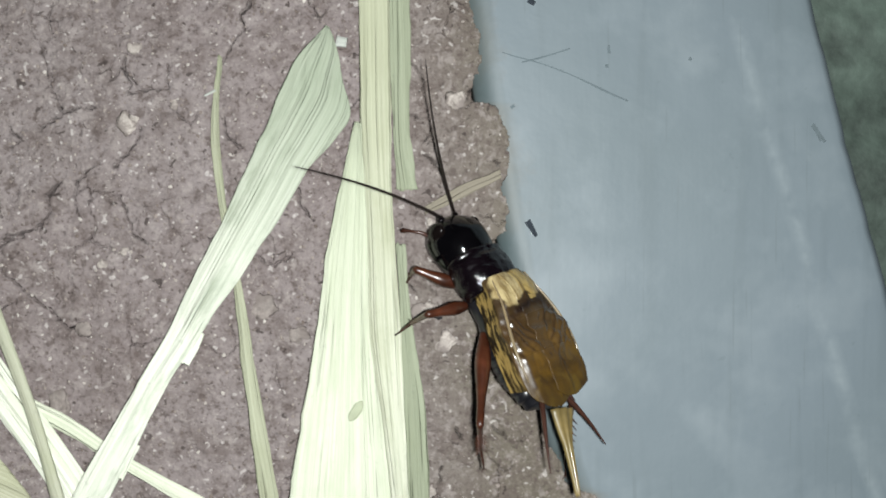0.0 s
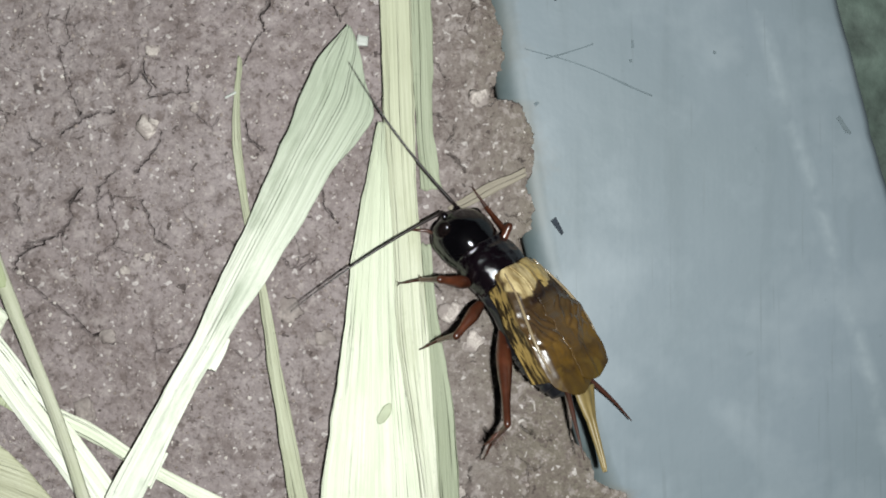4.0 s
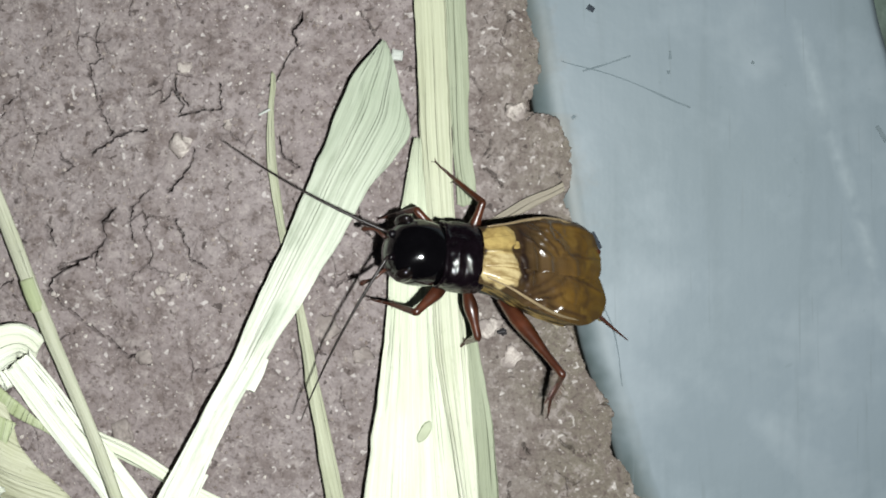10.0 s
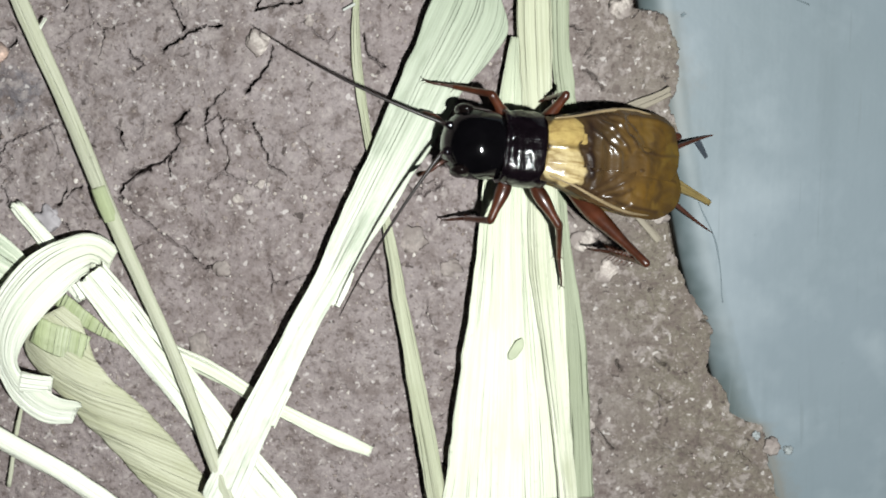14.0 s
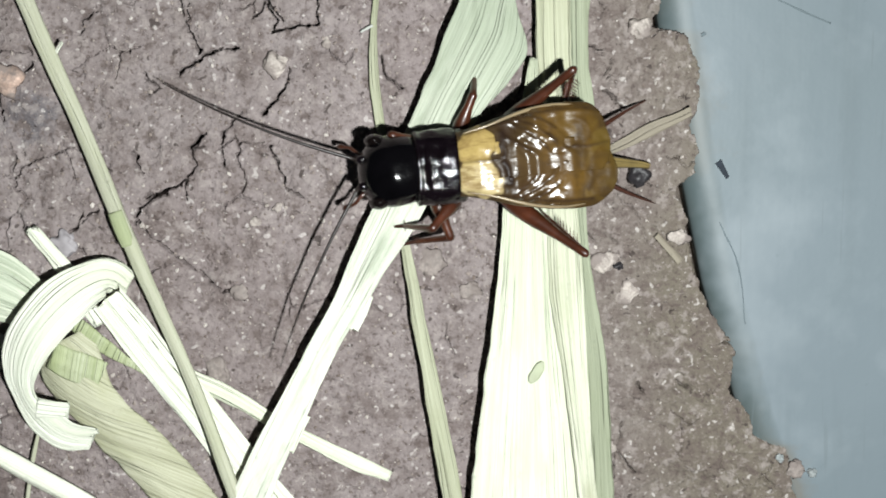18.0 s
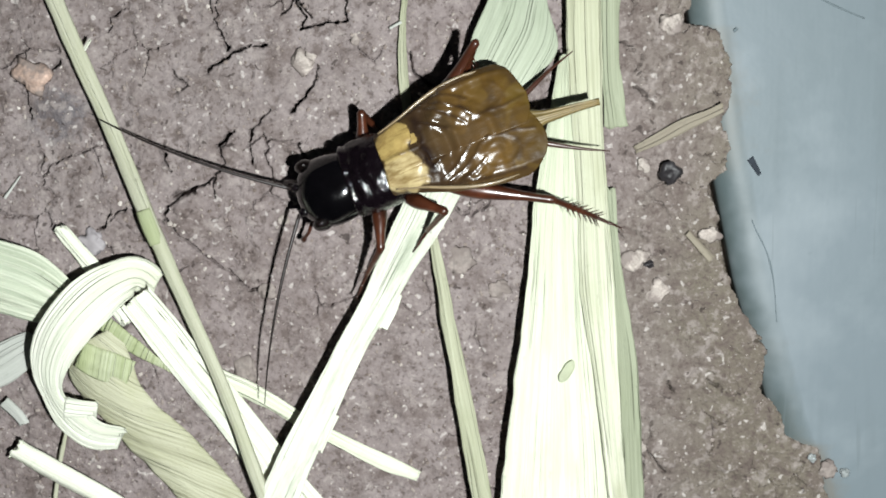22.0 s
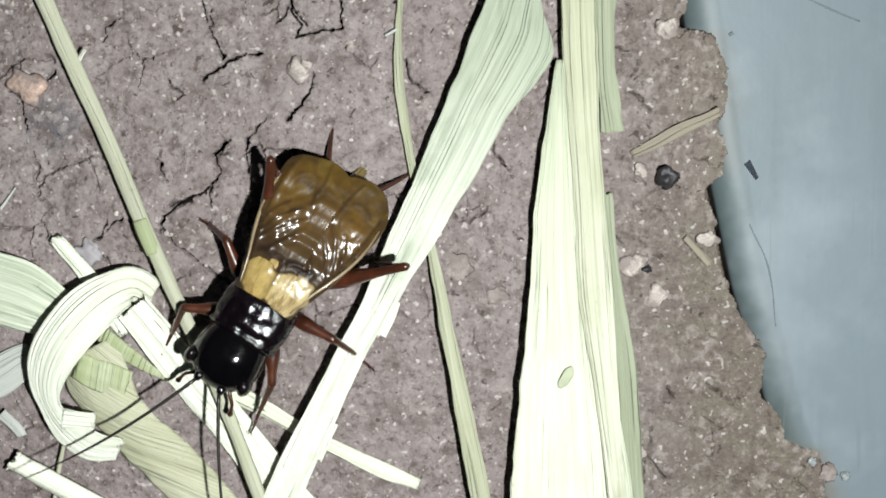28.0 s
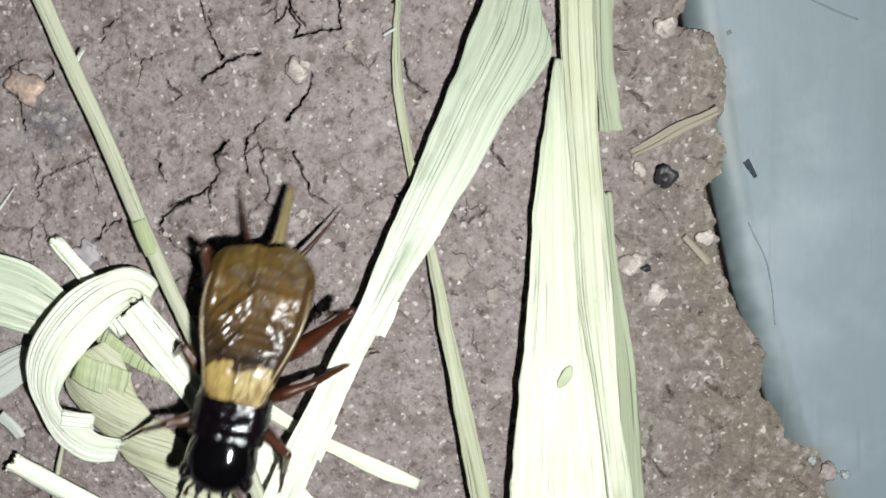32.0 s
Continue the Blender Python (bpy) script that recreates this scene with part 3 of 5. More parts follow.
HAIR_CRACKS_EAST = [
    [(-51.0, 7.7), (-51.0, 5.7)],
    [(-26.6, 5.6), (-25.9, 4.2)],
    [(-35.3, 0.8), (-35.1, 2.6), (-34.1, 4.4)],
    [(-51.9, 0.2), (-51.5, -1.2)],
    [(-45.8, -1.0), (-44.1, 0.2)],
    [(-26.1, 20.0), (-25.1, 18.2)],
    [(-57.3, -14.1), (-56.2, -13.5), (-54.8, -12.8)],
    [(-51.7, -0.1), (-51.7, -1.5)],
    [(-46.3, -3.8), (-45.7, -4.3)],
    [(-45.6, -0.3), (-46.5, -1.7), (-47.2, -2.0)],
    [(6.0, 14.7), (7.0, 14.0)],
    [(7.6, 10.3), (9.0, 8.6)],
    [(5.5, -3.9), (6.1, -4.7)],
    [(11.7, 15.9), (13.0, 16.7)],
    [(7.3, 11.7), (7.7, 12.3)],
    [(10.6, -20.2), (11.4, -21.4)],
    [(9.1, -24.5), (8.9, -25.9), (8.1, -27.9), (7.9, -30.6)],
    [(14.9, -20.0), (15.9, -21.1)],
    [(8.6, -27.9), (10.3, -30.1)],
]
BOARD_TOP = 1.5


def board_left(y):
    return np.interp(-np.asarray(y), [-400, -27.8, -8.9, -4.9, 9.6, 32, 400], [-52, 13.6, 16.4, 17.0, 20.0, 26.5, 150])


def board_right(y):
    return np.interp(-np.asarray(y), [-400, -28.4, -11.7, 4.4, 400], [-44, 51.4, 55.4, 59.8, 160])


def board_height(x, y):
    """Height of the board's top: a rounded shoulder along its soil side."""
    d = np.clip((x - board_left(y) + 2.6) / 3.4, 0, 1)
    return BOARD_TOP - 2.3 * (1 - np.sqrt(1 - (1 - d)**2))


def board_surface(x, y):
    """The board's top with its slight unevenness."""
    return board_height(x, y) + 0.10 * smooth_noise(x, y, 51, 11) + 0.03 * smooth_noise(x, y, 52, 3.5)


def on_ground(rows):
    """Rows whose heights count from the soil under them."""
    return [(x, y, z + float(ground_height(np.array([x]), np.array([y]))[0]), w) for x, y, z, w in rows]


def chain_distance(x, y, line):
    """Distance to a polyline, and the side of it (positive: the lower x side)."""
    best = np.full(x.shape, 1e9)
    for (ax, ay), (bx, by) in zip(line, line[1:]):
        dx, dy = bx - ax, by - ay
        t = np.clip(((x - ax) * dx + (y - ay) * dy) / (dx*dx + dy*dy), 0, 1)
        best = np.minimum(best, np.hypot(x - ax - t*dx, y - ay - t*dy))
    return best


def soil_inside(x, y):
    e = np.array(SOIL_EDGE)
    o = np.argsort(e[:, 1])
    xe = np.interp(y, e[o, 1], e[o, 0])
    xe = np.where(y < e[:, 1].min(), board_left(y) + 3, xe)
    xe = np.where(y > e[:, 1].max(), board_left(y) - 1.5, xe)
    return xe - x


def plate_gap(x, y, size, seed):
    """Distance to the borders between irregular plates."""
    rng = np.random.default_rng(seed)
    jit = rng.uniform(0.12, 0.88, (64, 64, 2))
    x, y = x / size, y / size
    xi, yi = np.floor(x).astype(np.int64), np.floor(y).astype(np.int64)
    f1, f2 = np.full(x.shape, 9.0), np.full(x.shape, 9.0)
    for a in (-1, 0, 1):
        for b in (-1, 0, 1):
            p = jit[(xi + a) % 64, (yi + b) % 64]
            d = np.hypot(xi + a + p[..., 0] - x, yi + b + p[..., 1] - y)
            f2 = np.where(d < f1, f1, np.minimum(f2, d))
            f1 = np.minimum(f1, d)
    return (f2 - f1) * size * 0.5


def ground_height(x, y):
    wob = 0.35 * smooth_noise(x, y, 11, 2.2) + 0.22 * smooth_noise(x, y, 12, 0.7) + 0.12 * smooth_noise(x, y, 13, 0.3)
    z = 0.35 * smooth_noise(x, y, 1, 14) + 0.25 * smooth_noise(x, y, 2, 5) + 0.16 * smooth_noise(x, y, 3, 2.1)
    z = z + 0.13 * smooth_noise(x, y, 4, 0.9) + 0.07 * smooth_noise(x, y, 5, 0.45) - 0.2 * np.clip(smooth_noise(x, y, 6, 0.8) + 0.5 * smooth_noise(x, y, 16, 0.4) - 0.55, 0, 1)
    wx = x + 0.22 * smooth_noise(x, y, 21, 0.9) + 0.13 * smooth_noise(x, y, 23, 0.35)
    wy = y + 0.22 * smooth_noise(x, y, 22, 0.9) + 0.13 * smooth_noise(x, y, 24, 0.35)
    near, hair = np.full(x.shape, 1e9), np.full(x.shape, 1e9)
    for line in OPEN_CRACKS:
        near = np.minimum(near, chain_distance(wx, wy, line))
    for line in HAIR_CRACKS_WEST + HAIR_CRACKS_EAST:
        hair = np.minimum(hair, chain_distance(wx, wy, line))
    gap = 0.128 + 0.105 * smooth_noise(x, y, 31, 1.7) + 0.055 * smooth_noise(x, y, 32, 0.6)
    z = z - 5.0 * np.clip(2.2 * (1 - near / np.maximum(gap, 0.07)), 0, 1)**0.6
    gap = 0.085 + 0.065 * smooth_noise(x, y, 33, 1.3)
    z = z - 3.0 * np.clip(1.8 * (1 - hair / np.maximum(gap, 0.05)), 0, 1)**0.6
    # the soil sags towards its cracks
    z = z - 0.22 * np.exp(-(np.minimum(near, hair + 0.3) / 0.7)**2)
    # hair cracks between the drying plates
    ridge_ = plate_gap(wx + 0.8 * smooth_noise(x, y, 41, 2.5), wy + 0.8 * smooth_noise(x, y, 42, 2.5), 5.2, 61)
    some = np.clip(smooth_noise(x, y, 45, 5.0) * 1.9 - 0.3, 0, 1)
    z = z - 1.6 * some * np.clip(1.5 * (1 - ridge_ / (0.03 + 0.055 * some)), 0, 1)**0.7
    d = soil_inside(x, y) + wob
    rise = np.clip((x - board_left(y) + 11) / 11, 0, 1)
    lap = BOARD_TOP * rise * rise * (3 - 2 * rise) + 0.5 * np.clip(d / 3.0, 0, 1)**0.9 * rise
    z = np.where(d > 0, np.maximum(0.8 * z + lap, np.where(x > board_left(y) - 1, board_height(x, y) + 0.06 + 0.2 * np.clip(d / 1.2, 0, 1), -9)), np.minimum(z, board_height(x, y) - 0.8 + 2 * np.clip(d, -0.4, 0)))
    z = np.where(x > board_left(y) + 10, -7 + 0.8 * smooth_noise(x, y, 8, 9) + 0.3 * smooth_noise(x, y, 9, 2), z)
    return z


def ground():
    def axis(a, b, step):
        fine = np.arange(a, b, step)
        out = step * np.cumsum(1.22 ** np.arange(1, 46))
        return np.concatenate([a - out[::-1], fine, b - step + out])
    xs, ys = axis(-63, 32, 0.11), axis(-36.5, 31, 0.11)
    gx, gy = np.meshgrid(xs, ys, indexing="ij")
    gz = ground_height(gx, gy)
    nx, ny = gx.shape
    v = np.stack([gx, gy, gz], -1).reshape(-1, 3) * MM
    a = (np.arange(nx - 1)[:, None] * ny + np.arange(ny - 1)[None, :]).ravel()
    q = np.stack([a, a + ny, a + ny + 1, a + 1], 1).astype(np.int32)
    me = bpy.data.meshes.new("ground")
    me.vertices.add(len(v))
    me.vertices.foreach_set("co", v.ravel())
    me.loops.add(q.size)
    me.loops.foreach_set("vertex_index", q.ravel())
    me.polygons.add(len(q))
    me.polygons.foreach_set("loop_start", np.arange(0, q.size, 4, dtype=np.int32))
    me.polygons.foreach_set("use_smooth", np.ones(len(q), bool))
    mid = v[q[:, 0]] / MM
    wet = mid[:, 0] > board_left(mid[:, 1]) + 10
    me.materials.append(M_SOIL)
    me.materials.append(M_WET)
    me.polygons.foreach_set("material_index", wet.astype(np.int32))
    me.update(calc_edges=True)
    me.validate()
    thing("ground", me, "dry cracked grey-brown soil with fine pale grit", "ground", kind="structure")


ground()


def board():
    """A long flat grey board with a rounded shoulder towards the soil."""
    ys = np.concatenate([np.linspace(400, 45, 12), np.linspace(42, -45, 200), np.linspace(-48, -400, 12)])
    us = np.concatenate([np.linspace(-2.6, 1.0, 16), np.linspace(1.3, 8, 22), np.linspace(8.7, 38, 36)])
    pts, uvs = [], []
    for y in ys:
        l, r = float(board_left(y)), float(board_right(y))
        for k, u in enumerate(us):
            x = l + (u if u < 1.2 else 1.2 + (u - 1.2) * (r - l - 1.2) / 36.8)
            z = float(board_surface(np.float64(x), np.float64(y)))
            if k >= len(us) - 2:
                z -= 0.25 if k == len(us) - 1 else 0.04
                x += 0.12 * float(smooth_noise(0, y, 53, 2.0)) + 0.2 * float(smooth_noise(0, y, 54, 9))
            pts.append((x, y, z))
            uvs.append((x, y))
    v, f, t = sheet(pts, np.array(uvs), len(ys), len(us), 3.0)
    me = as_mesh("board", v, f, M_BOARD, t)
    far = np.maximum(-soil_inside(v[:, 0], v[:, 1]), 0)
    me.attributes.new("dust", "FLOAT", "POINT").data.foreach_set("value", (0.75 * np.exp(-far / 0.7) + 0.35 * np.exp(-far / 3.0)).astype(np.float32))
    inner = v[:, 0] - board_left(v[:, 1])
    me.attributes.new("shoulder_dark", "FLOAT", "POINT").data.foreach_set("value", np.interp(inner, [-2.2, -0.8, 0.6, 1.3], [1, 0.72, 0.36, 0]).astype(np.float32))
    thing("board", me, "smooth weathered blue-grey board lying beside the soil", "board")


board()

# ---- dry maize leaves ----
# rows of x, y, z and width
DIAG = [
    (-3.75, 24.5, 2.8, 0.2), (-3.7, 24.1, 2.85, 0.9), (-3.8, 23.3, 2.95, 1.9), (-4.0, 21.8, 3.1, 3.6), (-4.4, 20.2, 3.2, 5.1), (-4.6, 18.7, 3.25, 6.5), (-4.6, 17.1, 3.3, 7.7), (-4.8, 16.2, 3.3, 8.2), (-5.2, 15.3, 3.25, 8.1), (-6.0, 14.0, 3.2, 7.6), (-6.8, 12.6, 3.1, 7.1), (-7.4, 11.7, 3.05, 6.7),
    (-8.3, 10.4, 3.0, 6.3), (-10.11, 6.86, 2.9, 5.8), (-11.49, 4.25, 2.86, 5.45), (-13.0, 1.7, 2.86, 4.9), (-15.48, -2.71, 3.08, 4.3), (-17.76, -6.53, 3.2, 3.6), (-19.28, -9.42, 3.3, 3.05), (-21.96, -13.73, 3.52, 2.8), (-25.41, -20.25, 3.74, 3.25), (-28.4, -25.8, 3.96, 3.6), (-31.6, -32.9, 3.96, 4.2),
]
LEFTP = [
    (-0.3, 14.1, 2.2, 0.9), (-0.7, 6.9, 2.2, 3.4), (-1.1, 0.7, 2.3, 5.0), (-1.4, -6.8, 2.4, 6.4), (-1.5, -13.0, 2.5, 7.9), (-1.6, -19.8, 2.5, 10.2), (-1.7, -27.4, 2.5, 12.5), (-1.9, -34.7, 2.5, 14.4),
]
RIGHTP = [
    (1.3, 31.2, 2.28, 3.2), (1.4, 27.5, 2.28, 3.4), (1.5, 21.2, 2.38, 3.4), (1.6, 15.0, 2.47, 3.5), (1.9, 7.5, 2.56, 3.0), (2.3, -0.5, 2.66, 3.0), (2.7, -9.8, 2.85, 3.5), (3.4, -17.3, 2.85, 2.7),
    (4.3, -27.2, 2.85, 2.0), (5.0, -34.7, 2.85, 1.9),
]
GREENTOP = [
    (4.1, 31.5, 1.08, 2.3), (4.2, 27.8, 1.08, 2.3), (4.4, 21.5, 1.08, 2.3), (4.4, 15.2, 0.9, 2.0), (4.7, 10.0, 0.72, 2.1), (5.4, 6.4, 0.45, 2.5),
]
GREENLOW = [
    (4.3, 1.0, 0.9, 1.2), (4.7, -5.0, 0.9, 1.0), (5.1, -10.0, 0.99, 1.6), (5.8, -16.3, 1.08, 2.4), (6.3, -27.6, 1.17, 2.6), (6.6, -35.2, 1.17, 2.9),
]
THIN = [
    (-15.4, 21.7, 0.5, 0.5), (-15.9, 18.2, 0.6, 0.7), (-16.1, 13.2, 0.8, 0.9), (-15.7, 8.2, 1.0, 0.9), (-15.2, 4.4, 1.0, 0.9), (-14.4, 0.7, 1.0, 0.9), (-13.6, -3.7, 1.1, 1.0), (-12.9, -8.4, 1.9, 1.3),
    (-12.0, -14.6, 2.5, 1.5), (-11.0, -20.8, 2.8, 1.8), (-10.0, -27.1, 2.8, 2.0), (-9.0, -34.5, 2.8, 2.0),
]
NARROW = [
    (-50.7, -1.0, 1.2, 1.3), (-49.1, -3.3, 1.2, 1.6), (-47.2, -5.7, 1.2, 1.7), (-45.5, -8.9, 1.2, 1.7), (-44.1, -11.8, 1.2, 1.6),
]
BROAD = [
    (-43.4, -8.1, 1.8, 3.3), (-40.9, -11.8, 1.8, 3.8), (-38.8, -15.2, 1.8, 3.7), (-35.7, -19.6, 1.8, 4.0), (-32.5, -24.2, 1.8, 4.0), (-29.4, -29.3, 1.8, 4.4), (-25.5, -34.8, 1.8, 4.8),
]
STALK = [
    (-50.4, 25.1, 2.2, 1.8), (-48.9, 21.0, 2.2, 1.8), (-47.7, 16.1, 2.2, 1.6), (-45.5, 11.6, 2.2, 1.6), (-43.0, 4.5, 2.4, 1.5), (-41.4, -1.2, 2.6, 1.7), (-39.5, -6.3, 2.8, 1.5), (-37.4, -11.3, 3.2, 1.4),
    (-35.1, -17.0, 3.6, 1.3), (-33.4, -22.3, 3.8, 1.3), (-32.3, -27.1, 3.8, 1.5), (-30.9, -33.2, 3.8, 1.4),
]
CURL = [
    (-41.0, -8.5, 0.9, 2.8), (-42.8, -6.3, 1.7, 3.9), (-45.1, -6.8, 3.2, 4.5), (-46.8, -7.9, 4.2, 4.9), (-48.5, -9.5, 4.8, 4.8), (-50.1, -11.5, 5.0, 4.5), (-51.2, -13.6, 4.8, 3.8),
    (-51.7, -15.7, 4.5, 3.0), (-51.5, -17.5, 4.2, 2.0), (-50.7, -19.3, 3.8, 2.7), (-49.5, -20.8, 3.4, 3.5), (-48.3, -22.0, 3.1, 3.2), (-47.0, -22.5, 2.9, 2.9), (-44.7, -22.6, 2.7, 2.5),
]
TWIST = [
    (-48.0, -12.4, 1.2, 5.8), (-47.3, -16.0, 1.6, 7.2), (-45.8, -18.9, 1.8, 5.5), (-43.5, -21.9, 1.6, 5.5), (-40.5, -25.3, 1.2, 5.4), (-37.4, -29.5, 1.0, 5.2), (-34.0, -34.2, 0.8, 4.6),
]
FAN = [
    (-59.1, -5.0, 1.6, 7.5), (-55.9, -6.1, 1.8, 7.4), (-53.4, -7.0, 2.0, 7.3), (-51.6, -8.2, 2.0, 6.0), (-50.4, -9.0, 1.8, 4.1),
]
PALE = [
    (-60.5, -16.4, 0.6, 4.1), (-57.1, -15.1, 0.6, 4.1), (-54.6, -13.5, 0.6, 3.5), (-53.3, -12.8, 0.6, 1.7),
]
STRAW = [
    (-56.7, -23.3, 1.6, 2.1), (-53.1, -25.8, 1.6, 2.1), (-47.5, -29.5, 1.6, 2.1), (-42.2, -33.8, 1.6, 2.2),
]
UNDER = [
    (-36.2, -17.2, 0.8, 1.6), (-33.8, -18.3, 0.9, 2.0), (-31.2, -19.8, 0.9, 1.8), (-28.0, -22.1, 0.8, 1.4), (-24.2, -24.5, 0.7, 1.4), (-19.6, -27.2, 0.5, 1.6), (-15.7, -29.1, 0.3, 1.0),
]
SPRIG = [
    (6.9, 4.3, 0.2, 0.6), (9.1, 5.2, 0.4, 1.5), (11.9, 7.0, 0.5, 1.3), (14.4, 7.8, 0.6, 1.0), (15.6, 8.6, 0.9, 1.0),
]
HUSK = [
    (12.1, -4.1, 0.5, 0.6), (13.4, -5.5, 0.6, 0.7), (14.8, -7.2, 0.5, 0.7),
]


def leaf(name, label, rows, mat, group="dry leaves on the soil", **how):
    return thing(name, blade(name, rows, mat, **how), label, "dry leaf", group)


DRY = leaf("dry_leaf", "pale dried maize leaf with a broad torn tip", DIAG, M_TIP, tilt=(4, -4), arch=0.05, ribs=0.06, ends=(0.1, 0.5), nick=0.07, across=41, seed=2, ease=0.7, straight=True)
part("torn_edge", blade("torn_edge", [(-17.33, -9.0, 3.14, 0.5), (-18.06, -10.67, 3.21, 1.1), (-18.89, -11.94, 3.27, 1.1), (-19.31, -12.58, 3.3, 1.1)], M_LEAF, (0, 0), 0.05, 0.03, 0.1, (0.1, 0.6), 0.08, 11, 70), DRY)
part("torn_edge", blade("torn_edge", [(-24.06, -20.95, 3.62, 0.5), (-24.81, -22.6, 3.68, 0.64), (-25.6, -24.22, 3.75, 0.67), (-26.01, -24.94, 3.78, 0.6)], M_LEAF, (0, 0), 0.05, 0.03, 0.1, (0.1, 0.9), 0.08, 11, 71), DRY)


def folded_leaf():
    """The wide folded husk leaf under the insect."""
    top = tagged(new("folded_leaf"), "wide pale maize leaf folded lengthwise, with an olive spot", "dry leaf", "dry leaves on the soil")
    left = part("left_fold", blade("left_fold", LEFTP, M_PANEL, (-5, -7), 0.03, 0.09, 0.12, (0.2, 0.2), 0.1, 33, 3), top)
    part("right_fold", blade("right_fold", RIGHTP, M_UPPER, (6, 4), 0.08, 0.07, 0.12, (0.2, 0.2), 0.06, 17, 4), top)
    part("upper_underside", blade("upper_underside", GREENTOP, M_GREEN, (-4, 0), 0.05, 0.05, 0.1, (0.2, 0.5), 0.12, 15, 5), top, "dull green underside with a frayed end")
    part("lower_underside", blade("lower_underside", GREENLOW, M_GREEN, (0, 0), 0.05, 0.04, 0.1, (0.8, 0.2), 0.08, 13, 6), top, "dull green underside")
    return top, left


FOLDED, LEFT_FOLD = folded_leaf()
THIN_LEAF = leaf("thin_leaf", "narrow dull straw-coloured leaf strip lying on the soil", THIN, M_THIN, arch=0.12, ribs=0.03, ends=(0.5, 0.2), nick=0.07, across=11, seed=7)
leaf("narrow_leaf", "short pale torn leaf strip under the curled leaf", NARROW, M_LEAF, arch=0.05, ribs=0.06, ends=(1.2, 1.5), nick=0.1, across=13, seed=8)


def broad_leaf():
    """A flat strip that has split lengthwise."""
    top = tagged(new("broad_leaf"), "flat pale leaf split lengthwise, with a square broken end", "dry leaf", "dry leaves on the soil")
    for k, (a, b, lift) in enumerate(((-0.5, -0.13, 0.0), (-0.16, 0.24, 0.16), (0.22, 0.5, 0.04))):
        c = np.array(BROAD)
        d = np.gradient(c[:, :2], axis=0)
        d /= np.linalg.norm(d, axis=1)[:, None]
        m = (a + b) / 2
        rows = [(p[0] - q[1] * p[3] * m, p[1] + q[0] * p[3] * m, p[2] + lift + 0.9 * max(0.0, 1 - i / 3), p[3] * (b - a)) for i, (p, q) in enumerate(zip(c, d))]
        part("strip", blade("strip", rows, M_LEAF, (-3 + 4 * k, 2 - 3 * k), 0.07, 0.05, 0.12, (0.7, 0.3), 0.06, 13, 90 + k), top)


broad_leaf()
STALK_THING = leaf("straw_stalk", "long straight straw-coloured grass stalk with a green node", STALK, M_STALK, arch=0.25, ribs=0.03, thick=0.3, nick=0.03, across=13, seed=10, ease=12)
part("node", blade("node", [(-41.8, 0.2, 2.6, 1.2), (-41.55, -0.6, 2.96, 1.5), (-41.1, -2.1, 3.0, 1.55), (-40.7, -3.2, 2.65, 1.2)], M_NODE, (0, 0), 0.25, 0.02, 0.3, (0.05, 0.05), 0.03, 13, 72), STALK_THING, "green swollen node")
CURLED = leaf("curled_leaf", "pale striped leaf curled up into a ring", CURL, M_CURL, tilt=(-12, 12), arch=0.05, ribs=0.05, ends=(0.4, 0.9), nick=0.1, across=25, seed=11, ease=1.5)
part("torn_tab", blade("torn_tab", [(-50.4, -18.7, 4.2, 2.2), (-49.1, -19.4, 3.8, 2.4), (-47.2, -19.5, 3.4, 1.9)], M_CURL, (10, 10), 0.05, 0.03, 0.12, (0.1, 0.7), 0.08, 13, 76), CURLED)
part("side_splinter", blade("side_splinter", [(-17.3, 17.0, 0.6, 0.15), (-16.7, 17.2, 0.7, 0.25), (-16.1, 17.6, 0.7, 0.2)], M_GREY, (0, 0), 0.2, 0.0, 0.1, (0, 0), 0.02, 5, 44), THIN_LEAF, "short side splinter")
TWISTED = leaf("twisted_leaf", "green-grey twisted leaf lying inside the curl", TWIST, M_TWIST, tilt=(14, -14), arch=0.16, ribs=0.015, ends=(0.1, 0.1), nick=0.12, across=25, seed=12)
part("inner_fold", blade("inner_fold", [(-49.0, -13.9, 2.3, 2.6), (-47.6, -14.7, 2.7, 3.3), (-45.8, -15.5, 2.7, 3.3), (-44.2, -16.3, 2.2, 2.6)], M_BAND, (4, -4), 0.10, 0.03, 0.12, (0.05, 0.05), 0.1, 17, 73), TWISTED, "olive folded-over end striped across")
part("upper_fold", blade("upper_fold", [(-47.2, -10.4, 2.0, 1.2), (-45.6, -11.8, 2.2, 1.9), (-43.6, -13.6, 2.0, 1.5), (-41.6, -15.4, 1.6, 0.9), (-39.8, -16.8, 1.2, 0.4)], M_BAND, (0, 8), 0.12, 0.03, 0.12, (0.3, 0.3), 0.1, 13, 74), TWISTED, "pale green fold drawn out to a tip")
leaf("fan_leaf", "pale striped leaf end with rounded outline", FAN, M_FAN, tilt=(8, 4), arch=0.07, ribs=0.08, ends=(0.2, 0.5), nick=0.08, across=29, seed=13)
leaf("bleached_leaf", "bleached grey leaf end flat on the soil", PALE, M_GREY, arch=0.05, ribs=0.05, ends=(0.2, 0.6), nick=0.1, across=19, seed=14)
leaf("straw", "broken pale straw with a torn end", STRAW, M_LEAF, arch=0.25, ribs=0.06, ends=(1.1, 0.2), thick=0.3, nick=0.06, across=15, seed=15)
leaf("pointed_leaf", "thin greenish leaf tapering to a point on the soil", UNDER, M_PANEL, arch=0.08, ribs=0.04, ends=(0.3, 0.2), nick=0.08, across=15, seed=16)
